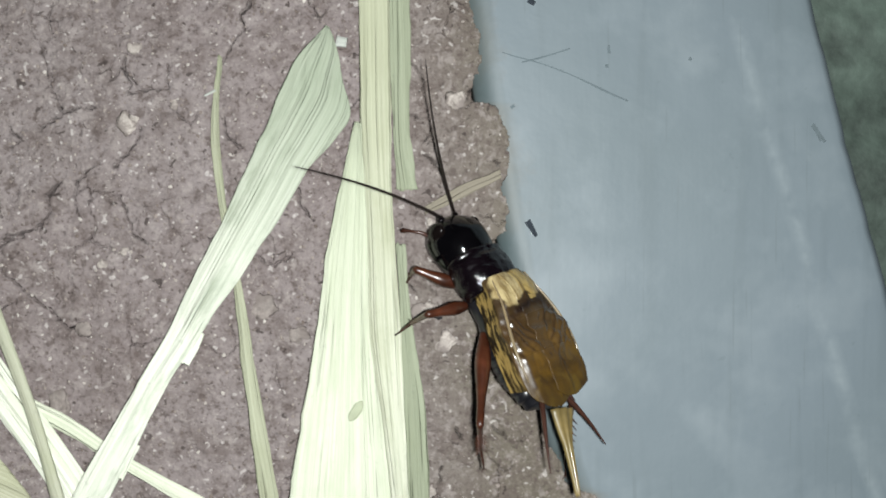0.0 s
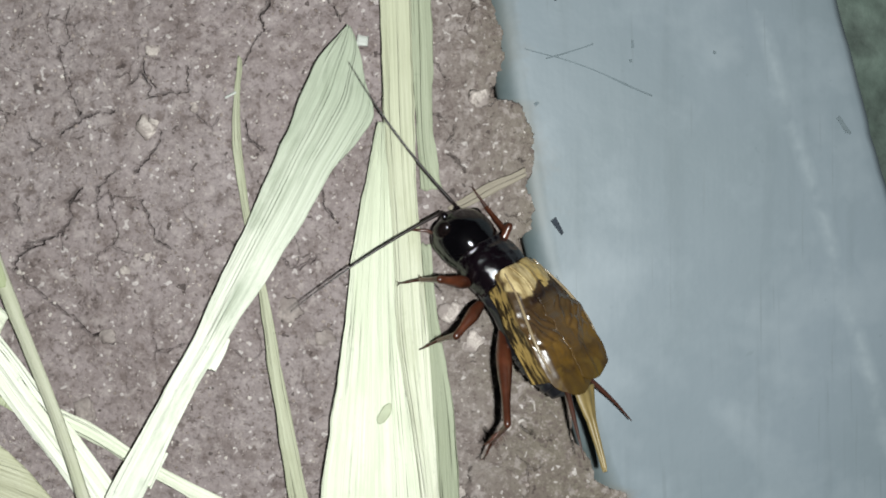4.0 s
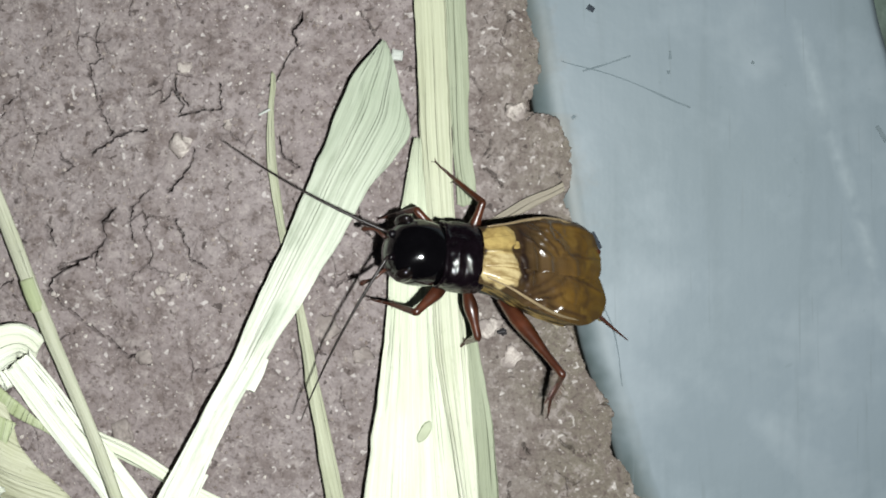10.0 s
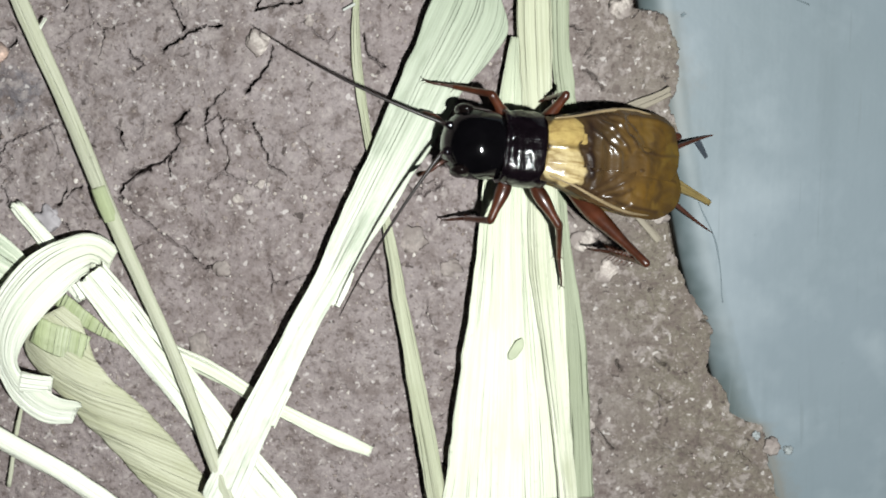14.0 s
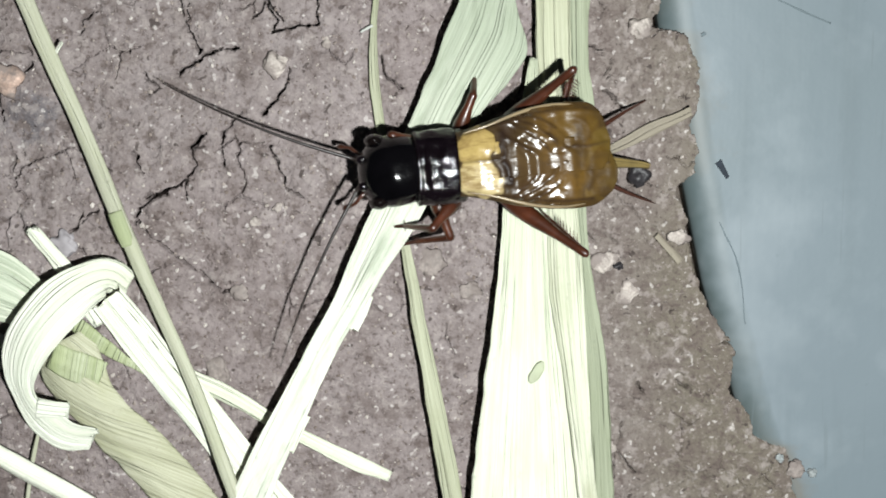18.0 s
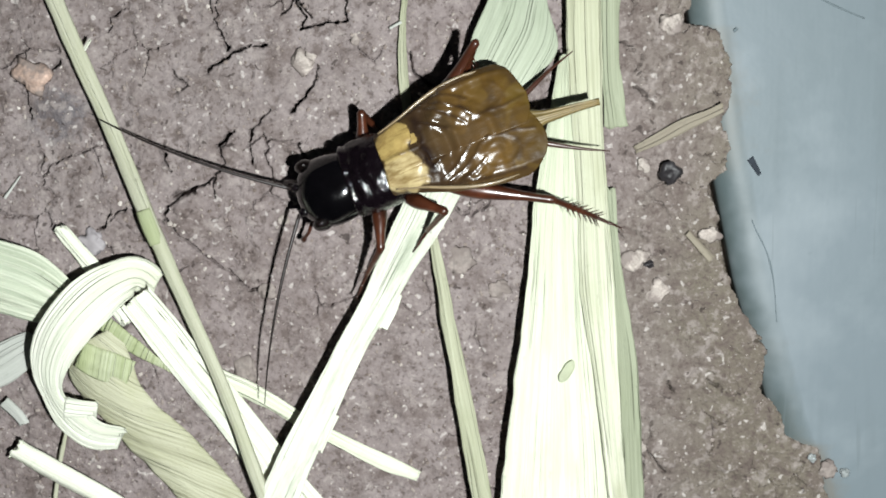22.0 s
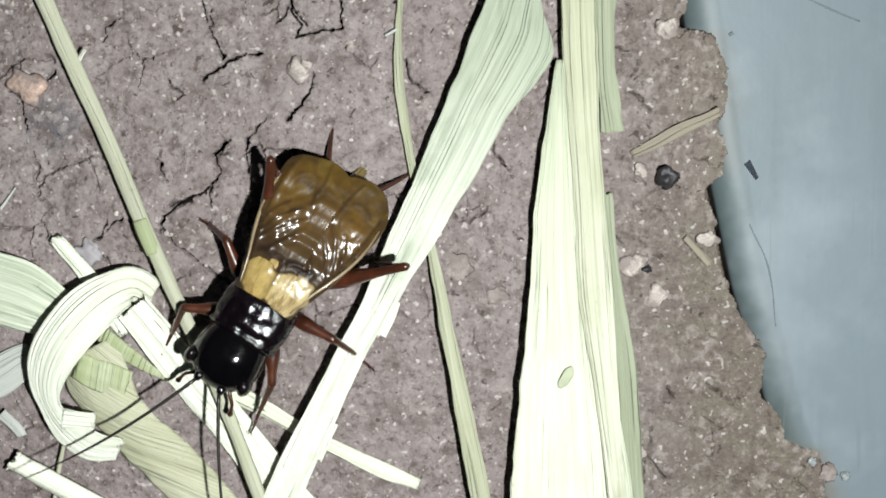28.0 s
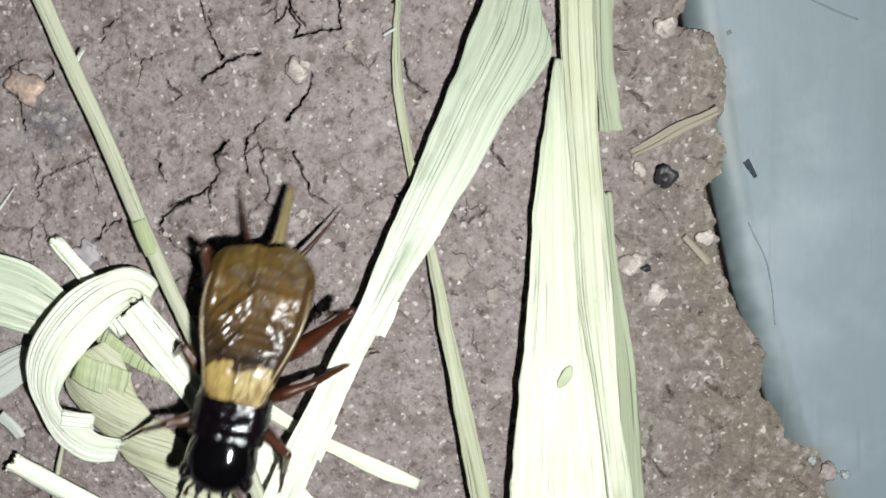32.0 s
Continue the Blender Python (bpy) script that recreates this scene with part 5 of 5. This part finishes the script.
def build_cricket():
    root = tagged(new("cricket"), "black field cricket with golden-brown wings and a cream band", "cricket")
    rings = [(5.5, 1.5, 5, 3, 0.9), (4, 2.6, 5.6, 2.2, 0.85), (0, 3.0, 6.2, 1.9, 0.85), (-2.5, 3.6, 6.5, 1.2, 0.9)]
    for k in range(8):
        # abdominal rings, each overlapping the next
        x = -3.2 - 0.93 * k
        w = float(np.interp(k, [0, 3, 6, 7], [3.95, 4.1, 3.5, 3.0]))
        zt, zb = float(np.interp(k, [0, 3, 7], [6.3, 5.7, 4.6])), float(np.interp(k, [0, 3, 7], [0.9, 0.8, 1.3]))
        rings += [(x, w, zt, zb, 0.9), (x - 0.74, w * 0.99, zt - 0.05, zb + 0.05, 0.9), (x - 0.87, w * 0.93, zt - 0.25, zb + 0.3, 0.9)]
    rings += [(-10.8, 2.0, 4.2, 1.9, 1), (-11.3, 0.8, 3.8, 2.7, 1)]
    trunk = part("trunk", hull("trunk", rings, M_ABDOMEN, 40), root, "dark ringed abdomen and chest")
    part("head", head_mesh(), trunk, "glossy black round head")
    part("mouth", wrinkled(lump("mouth", M_LEG, (10.6, 0, 2.6), (1.25, 1.5, 1.35)), 0.8, 0.12, 4), trunk, "red-brown mouth parts")
    wings = {}
    for s in (1, -1):
        part("eye", lump("eye", M_EYE, (10.5, s * 2.95, 5.0), (1.15, 0.72, 1.3)), trunk, "dark brown bulging eye")
        wings[s] = [part("fore_wing", wing_mesh(s), trunk, "glossy olive-brown wing with a cream root band")]
        fold = [(2.4, 2.75, 7.75, 0.07), (0.0, 3.3, 7.9, 0.12), (-2.2, 4.0, 7.82, 0.16), (-4.6, 4.6, 7.55, 0.17), (-6.8, 4.8, 7.2, 0.14), (-8.8, 4.65, 6.8, 0.06)]
        wings[s].append(part("wing_fold", bar("wing_fold", [(x, s * y, z + (0.1 if s < 0 else 0), r) for x, y, z, r in fold], M_FOLD, 10, 30), trunk, "tan vein along the wing fold"))
        part("tail_feeler", bar("tail_feeler", [(-10.6, s * 1.9, 4.0, 0.34), (-12.6, s * 3.0, 3.7, 0.27), (-15.0, s * 4.2, 3.2, 0.16), (-17.4, s * 5.2, 2.6, 0.05)], M_SHANK, 8, 20), trunk, "thin tapering tail feeler")
        part("palp", bar("palp", [(11.0, s * 1.3, 2.7, 0.2), (12.0, s * 2.1, 2.7, 0.2), (12.6, s * 2.7, 2.3, 0.17), (13.2, s * 2.9, 1.7, 0.2), (13.5, s * 3.0, 1.3, 0.3), (13.6, s * 3.05, 1.1, 0.22)], M_SHANK, 9, 18), trunk)
        part("feeler_base", bar("feeler_base", [(11.4, s * 1.2, 5.0, 0.5), (11.9, s * 1.25, 5.2, 0.46), (12.3, s * 1.3, 5.3, 0.3)], M_SHIELD, 12), trunk)
    part("neck_shield", shield_mesh(), trunk, "glossy black-brown neck shield")
    mobile = {"wl": wings[1], "wr": wings[-1], "tail": part("hind_wing", tail_mesh(), trunk, "folded hind wings drawn out to a tan point")}
    for kind, word in (("f", "front"), ("m", "middle"), ("h", "hind")):
        a, b, c = SIZE[kind]
        for side, s in (("l", 1), ("r", -1)):
            if kind == "h":
                thigh = joined(word + "_thigh", [leg_bar(a, 0.52, 0.42, 0.6, 22)], M_LEG)
                spines = [tube("spine", [(b * u, q * 0.12, 0.15, 0.09), (b * u + 0.6, q * 0.8, 0.6, 0.02)], None, 5) for u in (0.3, 0.42, 0.54, 0.66, 0.78, 0.88, 0.97) for q in (1, -1)]
                shank = joined(word + "_shank", [leg_bar(b, 0.34, 0.24)] + spines + bristles(b, 16, 0.25, 7), M_LEG)
            else:
                thigh = joined(word + "_thigh", [leg_bar(a, 0.5, 0.44, 0.42, 16, 0.25)], M_LEG)
                spines = [tube("spine", [(b * 0.95, q * 0.12, 0, 0.07), (b * 0.95 + 0.5, q * 0.55, -0.2, 0.02)], None, 5) for q in (1, -1)]
                shank = joined(word + "_shank", [leg_bar(b, 0.37, 0.23)] + spines + bristles(b, 18, 0.2, 8), M_LEG)
            foot = joined("foot", [leg_bar(c * 0.45, 0.2, 0.15, 0, 6), tube("toe", [(c * 0.42, 0, 0, 0.12), (c * 0.5, 0, 0.04, 0.17), (c * 0.75, 0.05, 0.0, 0.11), (c, 0, 0, 0.1)], None, 8),
                                   tube("claw", [(c, 0, 0, 0.07), (c + 0.45, 0.3, -0.1, 0.02)], None, 5),
                                   tube("claw", [(c, 0, 0, 0.07), (c + 0.45, -0.3, -0.1, 0.02)], None, 5)], M_SHANK)
            t = part(word + "_thigh", thigh, root)
            h = part(word + "_shank", shank, root)
            g = part("foot", foot, h, "dark clawed foot")
            g.matrix_basis = Matrix.Translation((b * MM, 0, 0)) @ Matrix.Rotation(radians(-28), 4, "Y")
            mobile[kind + side] = (t, h, g)
    for side, s in (("l", 1), ("r", -1)):
        rows = [(19.4 * u, s * (2.2 * u * u - 1.4 * u), 1.0 * math.sin(u * 2.6), 0.15 * (1 - u)**0.7 + 0.04) for u in np.linspace(0, 1, 26)]
        mobile["a" + side] = part("feeler", bar("feeler", rows, M_FEELER, 7), root, "long thin dark feeler")
    return root, trunk, mobile


CRICKET, TRUNK, MOVING = build_cricket()

# seconds, x, y, z, heading, pitch and roll of the cricket, and degrees by which its wings are lifted and spread
BODY = [
    (0, 14.40, -7.40, 2.50, 121.3, -18.0, 47.5, -3.0, 0.5), (1, 13.80, -7.30, 2.50, 120.8, -18.0, 47.0, -3.0, 0.5), (2.5, 13.65, -7.20, 2.50, 120.6, -18.0, 46.0, -3.0, 0.8),
    (4.5, 11.96, -5.25, 1.97, 134.9, -11.9, 48.5, -4.0, 1.8), (5, 9.08, -1.08, 2.37, 157.0, 7.1, 41.0, -4.0, 1.0), (5.5, 8.89, -1.09, 2.45, 156.0, 6.5, 43.4, -4.0, 1.5),
    (6, 9.17, -0.95, 2.52, 154.8, 5.0, 42.1, -4.0, 2.6), (7, 6.23, -0.33, 2.74, 167.1, 15.8, 29.6, -4.0, 1.8), (8, 6.38, -0.37, 2.75, 169.1, 17.4, 25.6, -4.0, 0.6),
    (9, 6.35, -0.53, 2.77, 167.1, 17.8, 24.2, -4.0, 2.5), (10, 6.55, -0.25, 2.80, 167.6, 17.0, 25.9, -4.0, 1.7), (10.4, 6.55, -0.25, 2.80, 167.6, 17.0, 25.9, -4.0, 1.7),
    (11, 3.63, 1.14, 2.50, 170.2, 20.0, 14.9, -4.0, -2.0), (12, 3.27, 2.25, 2.55, 169.2, 21.5, 15.0, -3.6, -0.6), (13, 3.05, 2.12, 2.60, 169.1, 14.0, 18.2, 0.7, 1.0),
    (14, 3.42, 2.11, 2.63, 169.8, 8.8, 17.1, -4.0, 1.5), (14.5, 2.96, 2.27, 2.56, 169.8, 9.3, 17.1, -4.0, 1.4), (16.5, -1.11, 3.66, 1.93, 170.3, 13.3, 17.2, 2.8, 0.5),
    (17, -2.28, 4.30, 1.90, 175.4, 4.8, 11.1, 0.3, -0.8), (17.5, -2.88, 3.59, 1.69, 178.8, 3.0, 14.3, -0.2, 1.4), (18, -5.95, 3.83, 1.46, 182.3, 4.7, 9.2, 3.5, 0.3),
    (18.5, -9.30, 4.66, 1.42, 181.4, 5.3, 20.3, -1.7, 1.3), (19, -11.03, 4.25, 1.49, 184.5, 4.2, 24.2, -0.9, 1.9), (20, -13.74, 4.52, 1.34, 195.4, 2.4, 27.3, -4.0, 2.8),
    (21, -14.73, 4.24, 1.37, 198.1, -4.3, 19.5, 0.9, 2.8), (22, -14.90, 4.19, 1.38, 198.6, -5.5, 18.2, 2.1, 2.8), (24, -14.90, 4.19, 1.38, 198.6, -5.5, 18.2, 2.1, 2.8),
    (25.5, -14.90, 4.19, 1.38, 198.6, -5.5, 18.2, 2.1, 2.8), (27.5, -27.5, -5.6, 0.93, 232.1, 13.0, 7.5, 3.0, 3.5), (28, -28.35, -6.1, 0.95, 232.5, 14.0, 7.5, 2.5, 3.5),
    (28.6, -28.8, -6.75, 1.07, 231.7, 12.5, 9.3, 3.0, 3.5), (30, -29.05, -7.15, 1.11, 231.3, 12.0, 10.7, 2.5, 3.5), (31.2, -29.05, -7.15, 1.11, 231.3, 12.0, 10.7, 2.5, 3.5),
    (31.6, -27.84, -8.34, 1.05, 238.9, 6.1, 11.3, 1.9, 3.0), (32, -32.14, -14.39, 1.98, 252.8, 10.3, 5.8, 5.3, -0.0),
]
# seconds, azimuth of the left and the right feeler from the cricket's axis, and how steeply they rise
FEELERS = [
    (0, 39.0, -14.0, 0.7), (2.5, 40.0, -15.0, 0.7), (4.5, 90.0, 5.0, -0.1), (5, 46.0, -48.0, -0.15), (5.5, 57.0, -28.0, -0.2), (6, 60.0, -27.0, -0.2),
    (7, 82.0, -26.0, -0.2), (8, 72.0, -28.0, -0.2), (9, 72.0, -26.0, -0.2), (10, 71.0, -16.0, -0.2), (10.5, 55.0, 2.0, -0.2), (11, 68.0, -14.0, -0.2), (12, 65.0, -13.0, -0.2), (13, 65.0, -12.0, -0.2), (14, 65.5, -15.0, -0.18),
    (16.5, 45.0, -18.0, -0.15), (17, 54.0, -21.0, -0.1), (17.5, 32.0, 7.0, -0.1), (18, 60.0, -23.0, -0.1), (18.5, 71.0, -10.0, -0.1), (19, 57.0, -34.0, -0.1),
    (20, 60.0, -16.0, -0.08), (21, 57.0, -33.0, -0.08), (22, 56.0, -38.0, -0.08), (23, 56.0, -37.0, -0.08), (25, 57.0, -30.0, -0.08), (25.5, 58.0, -35.0, -0.08), (27.5, 28.0, -12.0, -0.07),
    (28, 36.0, -22.0, -0.07), (29, 20.0, -40.0, -0.07), (30, 38.0, -35.0, -0.07), (31, 42.0, -35.0, -0.07), (31.6, 32.0, -12.0, -0.07), (32, 14.0, -9.0, -0.07),
]
# seconds, then for each leg: knee x, y and foot x, y on the cricket's own axes
REST = {"fl": (7.0, 5.5, 10.5, 6.8), "fr": (7.2, -5.6, 10.8, -6.2), "ml": (0.8, 7.0, 0.6, 10.5), "mr": (0.8, -6.4, 0.2, -9.0), "hl": (-9.2, 8.2, -9.0, 9.5), "hr": (-9.0, -3.7, -3.0, -3.6)}
STANCE_1 = {"fl": (9.4, 5.0, 8.4, 5.4), "ml": (4.2, 5.7, 3.9, 9.6), "hl": (-6.8, 6.9, -17.5, 11.2), "hr": (-12.5, -2.6, -18.9, 1.7), "mr": (-2.5, -3.2, -4.0, -4.0), "fr": (8.0, -2.4, 9.5, -2.8)}
STANCE_5 = {"fl": (5.5, 2.7, 12.8, 8.4), "ml": (0.2, 6.0, 1.0, 9.2), "hl": (-8.2, 7.8, -9.5, 12.3), "fr": (5.5, -6.4, 10.7, -6.0), "mr": (-1.0, -4.0, -3.0, -5.0)}
STANCE_8 = {"fl": (7.0, 5.2, 11.6, 5.3), "ml": (0.1, 7.1, 0.8, 8.3), "hl": (-8.4, 8.7, -9.2, 14.4), "mr": (2.1, -6.9, 5.6, -9.1), "fr": (9.0, -5.0, 10.3, -4.1)}
STANCE_11 = {"fl": (5.6, 6.8, 8.5, 5.9), "ml": (-1.4, 6.1, -2.3, 11.1), "hl": (-8.0, 8.4, -8.7, 12.1), "mr": (1.0, -6.7, 2.0, -8.3), "fr": (8.0, -5.3, 14.8, -6.7)}
STANCE_14 = {"fl": (6.0, 7.0, 8.5, 7.6), "ml": (-0.9, 6.4, -2.6, 12.2), "hl": (-8.7, 8.0, -5.8, 8.5), "fr": (7.8, -5.2, 14.5, -5.4), "mr": (0.9, -6.0, 1.9, -5.5)}
STANCE_16 = {"fl": (5.6, 5.3, 11.9, 7.7), "ml": (-0.6, 7.4, -1.0, 12.7), "hl": (-10.0, 7.2, -7.2, 7.7), "fr": (6.6, -5.5, 9.7, -4.5), "mr": (2.9, -7.0, 5.4, -7.4), "hr": (-5.6, -8.5, -6.5, -6.8)}
STANCE_17 = {"fl": (4.7, 5.1, 11.1, 6.0), "ml": (0.4, 7.0, -1.0, 12.4), "hl": (-8.7, 7.6, -6.2, 7.4), "fr": (10.3, -4.0, 18.9, -4.4), "mr": (2.7, -7.0, 3.9, -8.4), "hr": (-5.4, -8.5, -6.5, -6.8)}
STANCE_18 = {"fl": (3.0, 8.6, 6.5, 7.3), "ml": (4.9, 5.0, 8.3, 5.6), "hl": (-8.8, 8.6, -6.7, 6.1), "fr": (8.0, -3.4, 9.0, -2.0), "mr": (0.5, -6.9, 0.1, -8.4), "hr": (-7.2, -7.6, -8.9, -6.0)}
STANCE_19 = {"fl": (5.3, 6.0, 12.7, 11.5), "ml": (1.3, 4.5, 4.8, 8.3), "hl": (-10.3, 7.6, -14.7, 8.9), "fr": (4.4, -6.4, 3.5, -4.5), "mr": (-1.0, -4.0, -3.0, -5.0), "hr": (-6.7, -8.7, -7.3, -6.3)}
STANCE_20 = {"fl": (5.8, 6.2, 9.9, 9.2), "ml": (0.4, 4.5, 3.7, 9.6), "hl": (-11.5, 8.0, -14.9, 11.5), "fr": (4.2, -6.4, 3.3, -4.5), "mr": (-1.0, -4.0, -3.0, -5.0), "hr": (-7.4, -7.9, -6.2, -5.0)}
STANCE_22 = {"fl": (6.4, 6.3, 9.2, 9.2), "ml": (0.4, 4.2, 2.5, 7.3), "hl": (-11.5, 8.1, -15.3, 12.2), "fr": (3.6, -6.3, 2.8, -4.4), "mr": (-1.0, -4.0, -3.0, -5.0), "hr": (-7.2, -7.7, -6.0, -4.8)}
STANCE_28 = {"fl": (9.4, 5.3, 18.3, 7.0), "ml": (1.6, 7.2, 2.7, 12.2), "hl": (-8.1, 8.0, -5.6, 6.4), "fr": (7.7, -6.8, 12.7, -5.5), "mr": (-0.6, -7.1, 0.1, -8.4), "hr": (-8.2, -6.7, -6.5, -4.2)}
STANCE_30 = {"fl": (8.1, 5.3, 16.9, 7.6), "ml": (1.8, 5.5, 0.3, 12.1), "hl": (-8.4, 7.5, -5.2, 6.3), "fr": (6.9, -6.8, 10.9, -5.2), "mr": (-1.0, -7.2, -1.3, -8.5), "hr": (-8.3, -6.8, -6.8, -4.4)}
STANCE_32 = {"fl": (6.1, 5.2, 13.0, 6.2), "ml": (-0.7, 7.2, -4.0, 12.0), "hl": (-8.9, 8.2, -6.3, 6.5), "fr": (6.2, -5.5, 11.2, -10.9), "mr": (-1.1, -6.7, 1.9, -7.5), "hr": (-10.9, -6.3, -8.5, -4.0)}
STEPS = [(0, STANCE_1), (2.5, STANCE_1), (5, STANCE_5), (6.2, STANCE_5), (7, STANCE_8), (10.2, STANCE_8), (10.8, STANCE_11), (11.2, STANCE_11), (11.8, STANCE_14), (14.6, STANCE_14), (16.5, STANCE_16), (17, STANCE_16), (17.5, STANCE_17), (18, STANCE_18), (18.5, STANCE_19), (19.4, STANCE_19), (20, STANCE_20), (20.4, STANCE_20), (21, STANCE_22), (25.5, STANCE_22), (27.5, STANCE_28), (28.2, STANCE_28), (28.8, STANCE_30), (31.4, STANCE_30), (32, STANCE_32)]
# seconds, the degrees by which the folded hind wings swing aside and droop, and how far they slide out
TAIL = [(0, -15, -6, 3.5), (2.5, -15, -6, 3.5), (4.5, -20, -10, 1.5), (5, -28, -26, 0), (6, -28, -28, 0), (7, -26, -22, 0), (10, -26, -20, 0), (11, -13, -6, 0), (12, -17, -6, 0), (14.5, -14, -10, 0), (16.5, -10, -12, 0), (18.5, -10, -6, 0), (19, -6, 8, 0), (25.5, -6, 6, 0), (27.5, -3, -24, 0), (28, -5, -22, 0), (30, -2, -10, 0), (31.6, 3, -16, 0), (32, -2, 8, 0)]
# the spells in which the wings rub to and fro
SONGS = [(6.3, 6.7), (8.5, 9.1), (9.9, 10.1), (10.5, 11.6), (12.9, 13.2)]


def aim(at, way, twist=0.0):
    """A pose at a point (mm) whose x axis goes along way, with its z axis upwards."""
    x = Vector(way).normalized()
    y = Vector((0, 0, 1)).cross(x)
    y = y.normalized() if y.length > 1e-4 else Vector((0, 1, 0))
    z = x.cross(y)
    return Matrix.Translation(Vector(at) * MM) @ Matrix((x, y, z)).transposed().to_4x4() @ Matrix.Rotation(radians(twist), 4, "X")


def body_at(t, k):
    """Column k of BODY at any time."""
    return float(np.interp(t, [b[0] for b in BODY], [b[k] for b in BODY]))


def motions():
    """The cricket's way, its roll, its wings, its steps and its feelers."""
    walk(CRICKET, [(b[0], pose(b[1] * MM, b[2] * MM, b[3] * MM, 0, 0, b[4])) for b in BODY])

    def lean(t):
        turn = Matrix.Rotation(radians(-body_at(t, 5)), 4, "Y") @ Matrix.Rotation(radians(body_at(t, 6)), 4, "X")
        return Matrix.Translation((0, 0, 3.2 * MM)) @ turn @ Matrix.Translation((0, 0, -3.2 * MM))
    walk(TRUNK, [(b[0], lean(b[0])) for b in BODY])
    # the folded leaf settles as the cricket walks off it
    pin = Matrix.Translation((0, 0.014, 0))
    walk(LEFT_FOLD, [(t, pin @ Matrix.Rotation(radians(a), 4, "Z") @ pin.inverted()) for t, a in ((0, 0), (9, 0.2), (14.5, 0.5), (18, 0.9), (25.5, 1.0), (27.5, 2.1), (32, 2.1))])
    times = sorted({b[0] for b in BODY} | {round(a - 0.1, 2) for a, b in SONGS} | {round(b + 0.1, 2) for a, b in SONGS})
    beats = [(round(a + k / 30, 4), k % 2) for a, b in SONGS for k in range(int((b - a) * 30) + 1)]
    for key, s in (("wl", 1), ("wr", -1)):
        hinge = Matrix.Translation(Vector((2.6, s * 1.2, 7.7)) * MM)
        rows = []
        for t, open_ in sorted([(t, 0) for t in times if not any(a <= t <= b for a, b in SONGS)] + beats):
            turn = Matrix.Rotation(radians(-s * (body_at(t, 8) + 2.2 * open_)), 4, "Z") @ Matrix.Rotation(radians(body_at(t, 7) + 4 * open_), 4, "Y")
            rows.append((t, hinge @ turn @ hinge.inverted()))
        for ob in MOVING[key]:
            walk(ob, rows)
    walk(MOVING["tail"], [(t, Matrix.Translation(Vector((-9.0, 0, 5.4)) * MM) @ Matrix.Rotation(radians(a), 4, "Z") @ Matrix.Rotation(radians(d), 4, "Y") @ Matrix.Translation((-e * MM, 0, 0))) for t, a, d, e in TAIL])
    for leg, (thigh, shank, foot) in [(k, v) for k, v in MOVING.items() if k[0] in "fmh"]:
        s = 1 if leg[1] == "l" else -1
        hx, hy, hz = HIP[leg[0]]
        a, b, c = SIZE[leg[0]]
        one, two = [], []
        for t, pos in STEPS:
            kx, ky, fx, fy = pos.get(leg, REST[leg])
            hip = lean(t) @ (Vector((hx, s * hy, hz)) * MM) / MM
            d = math.hypot(kx - hip.x, ky - hip.y)
            rise = math.sqrt(max(a * a - d * d, 0.02 * a * a))
            high = 0.45 if leg[0] != "h" else 0.5 if leg == "hl" else 0.4 if ky < -4.9 else 0.0
            rise = min(rise, high * a)
            way = Vector((kx - hip.x, ky - hip.y, rise))
            knee = hip + way.normalized() * a
            down = Vector((fx - knee.x, fy - knee.y, 0))
            reach = b + 0.8 * c
            if down.length > reach:
                down *= reach / down.length
            sole = float(np.interp(t, [0, 2.5, 5, 25.5, 27.5], [1.2, 1.2, 3.1, 3.1, 1.2]))
            drop = -max(knee.z + body_at(t, 3) - sole, 0.3)
            down = Vector((down.x, down.y, drop))
            one.append((t, aim(hip, way)))
            two.append((t, aim(knee, down)))
        walk(thigh, one)
        walk(shank, two)
    for key, s, at in (("al", 1, 1), ("ar", -1, 2)):
        rows = []
        for row in FEELERS:
            base = lean(row[0]) @ (Vector((12.3, s * 1.3, 5.3)) * MM) / MM
            a = radians(row[at])
            rows.append((row[0], aim(base, (math.cos(a), math.sin(a), row[3]))))
        walk(MOVING[key], rows)


motions()
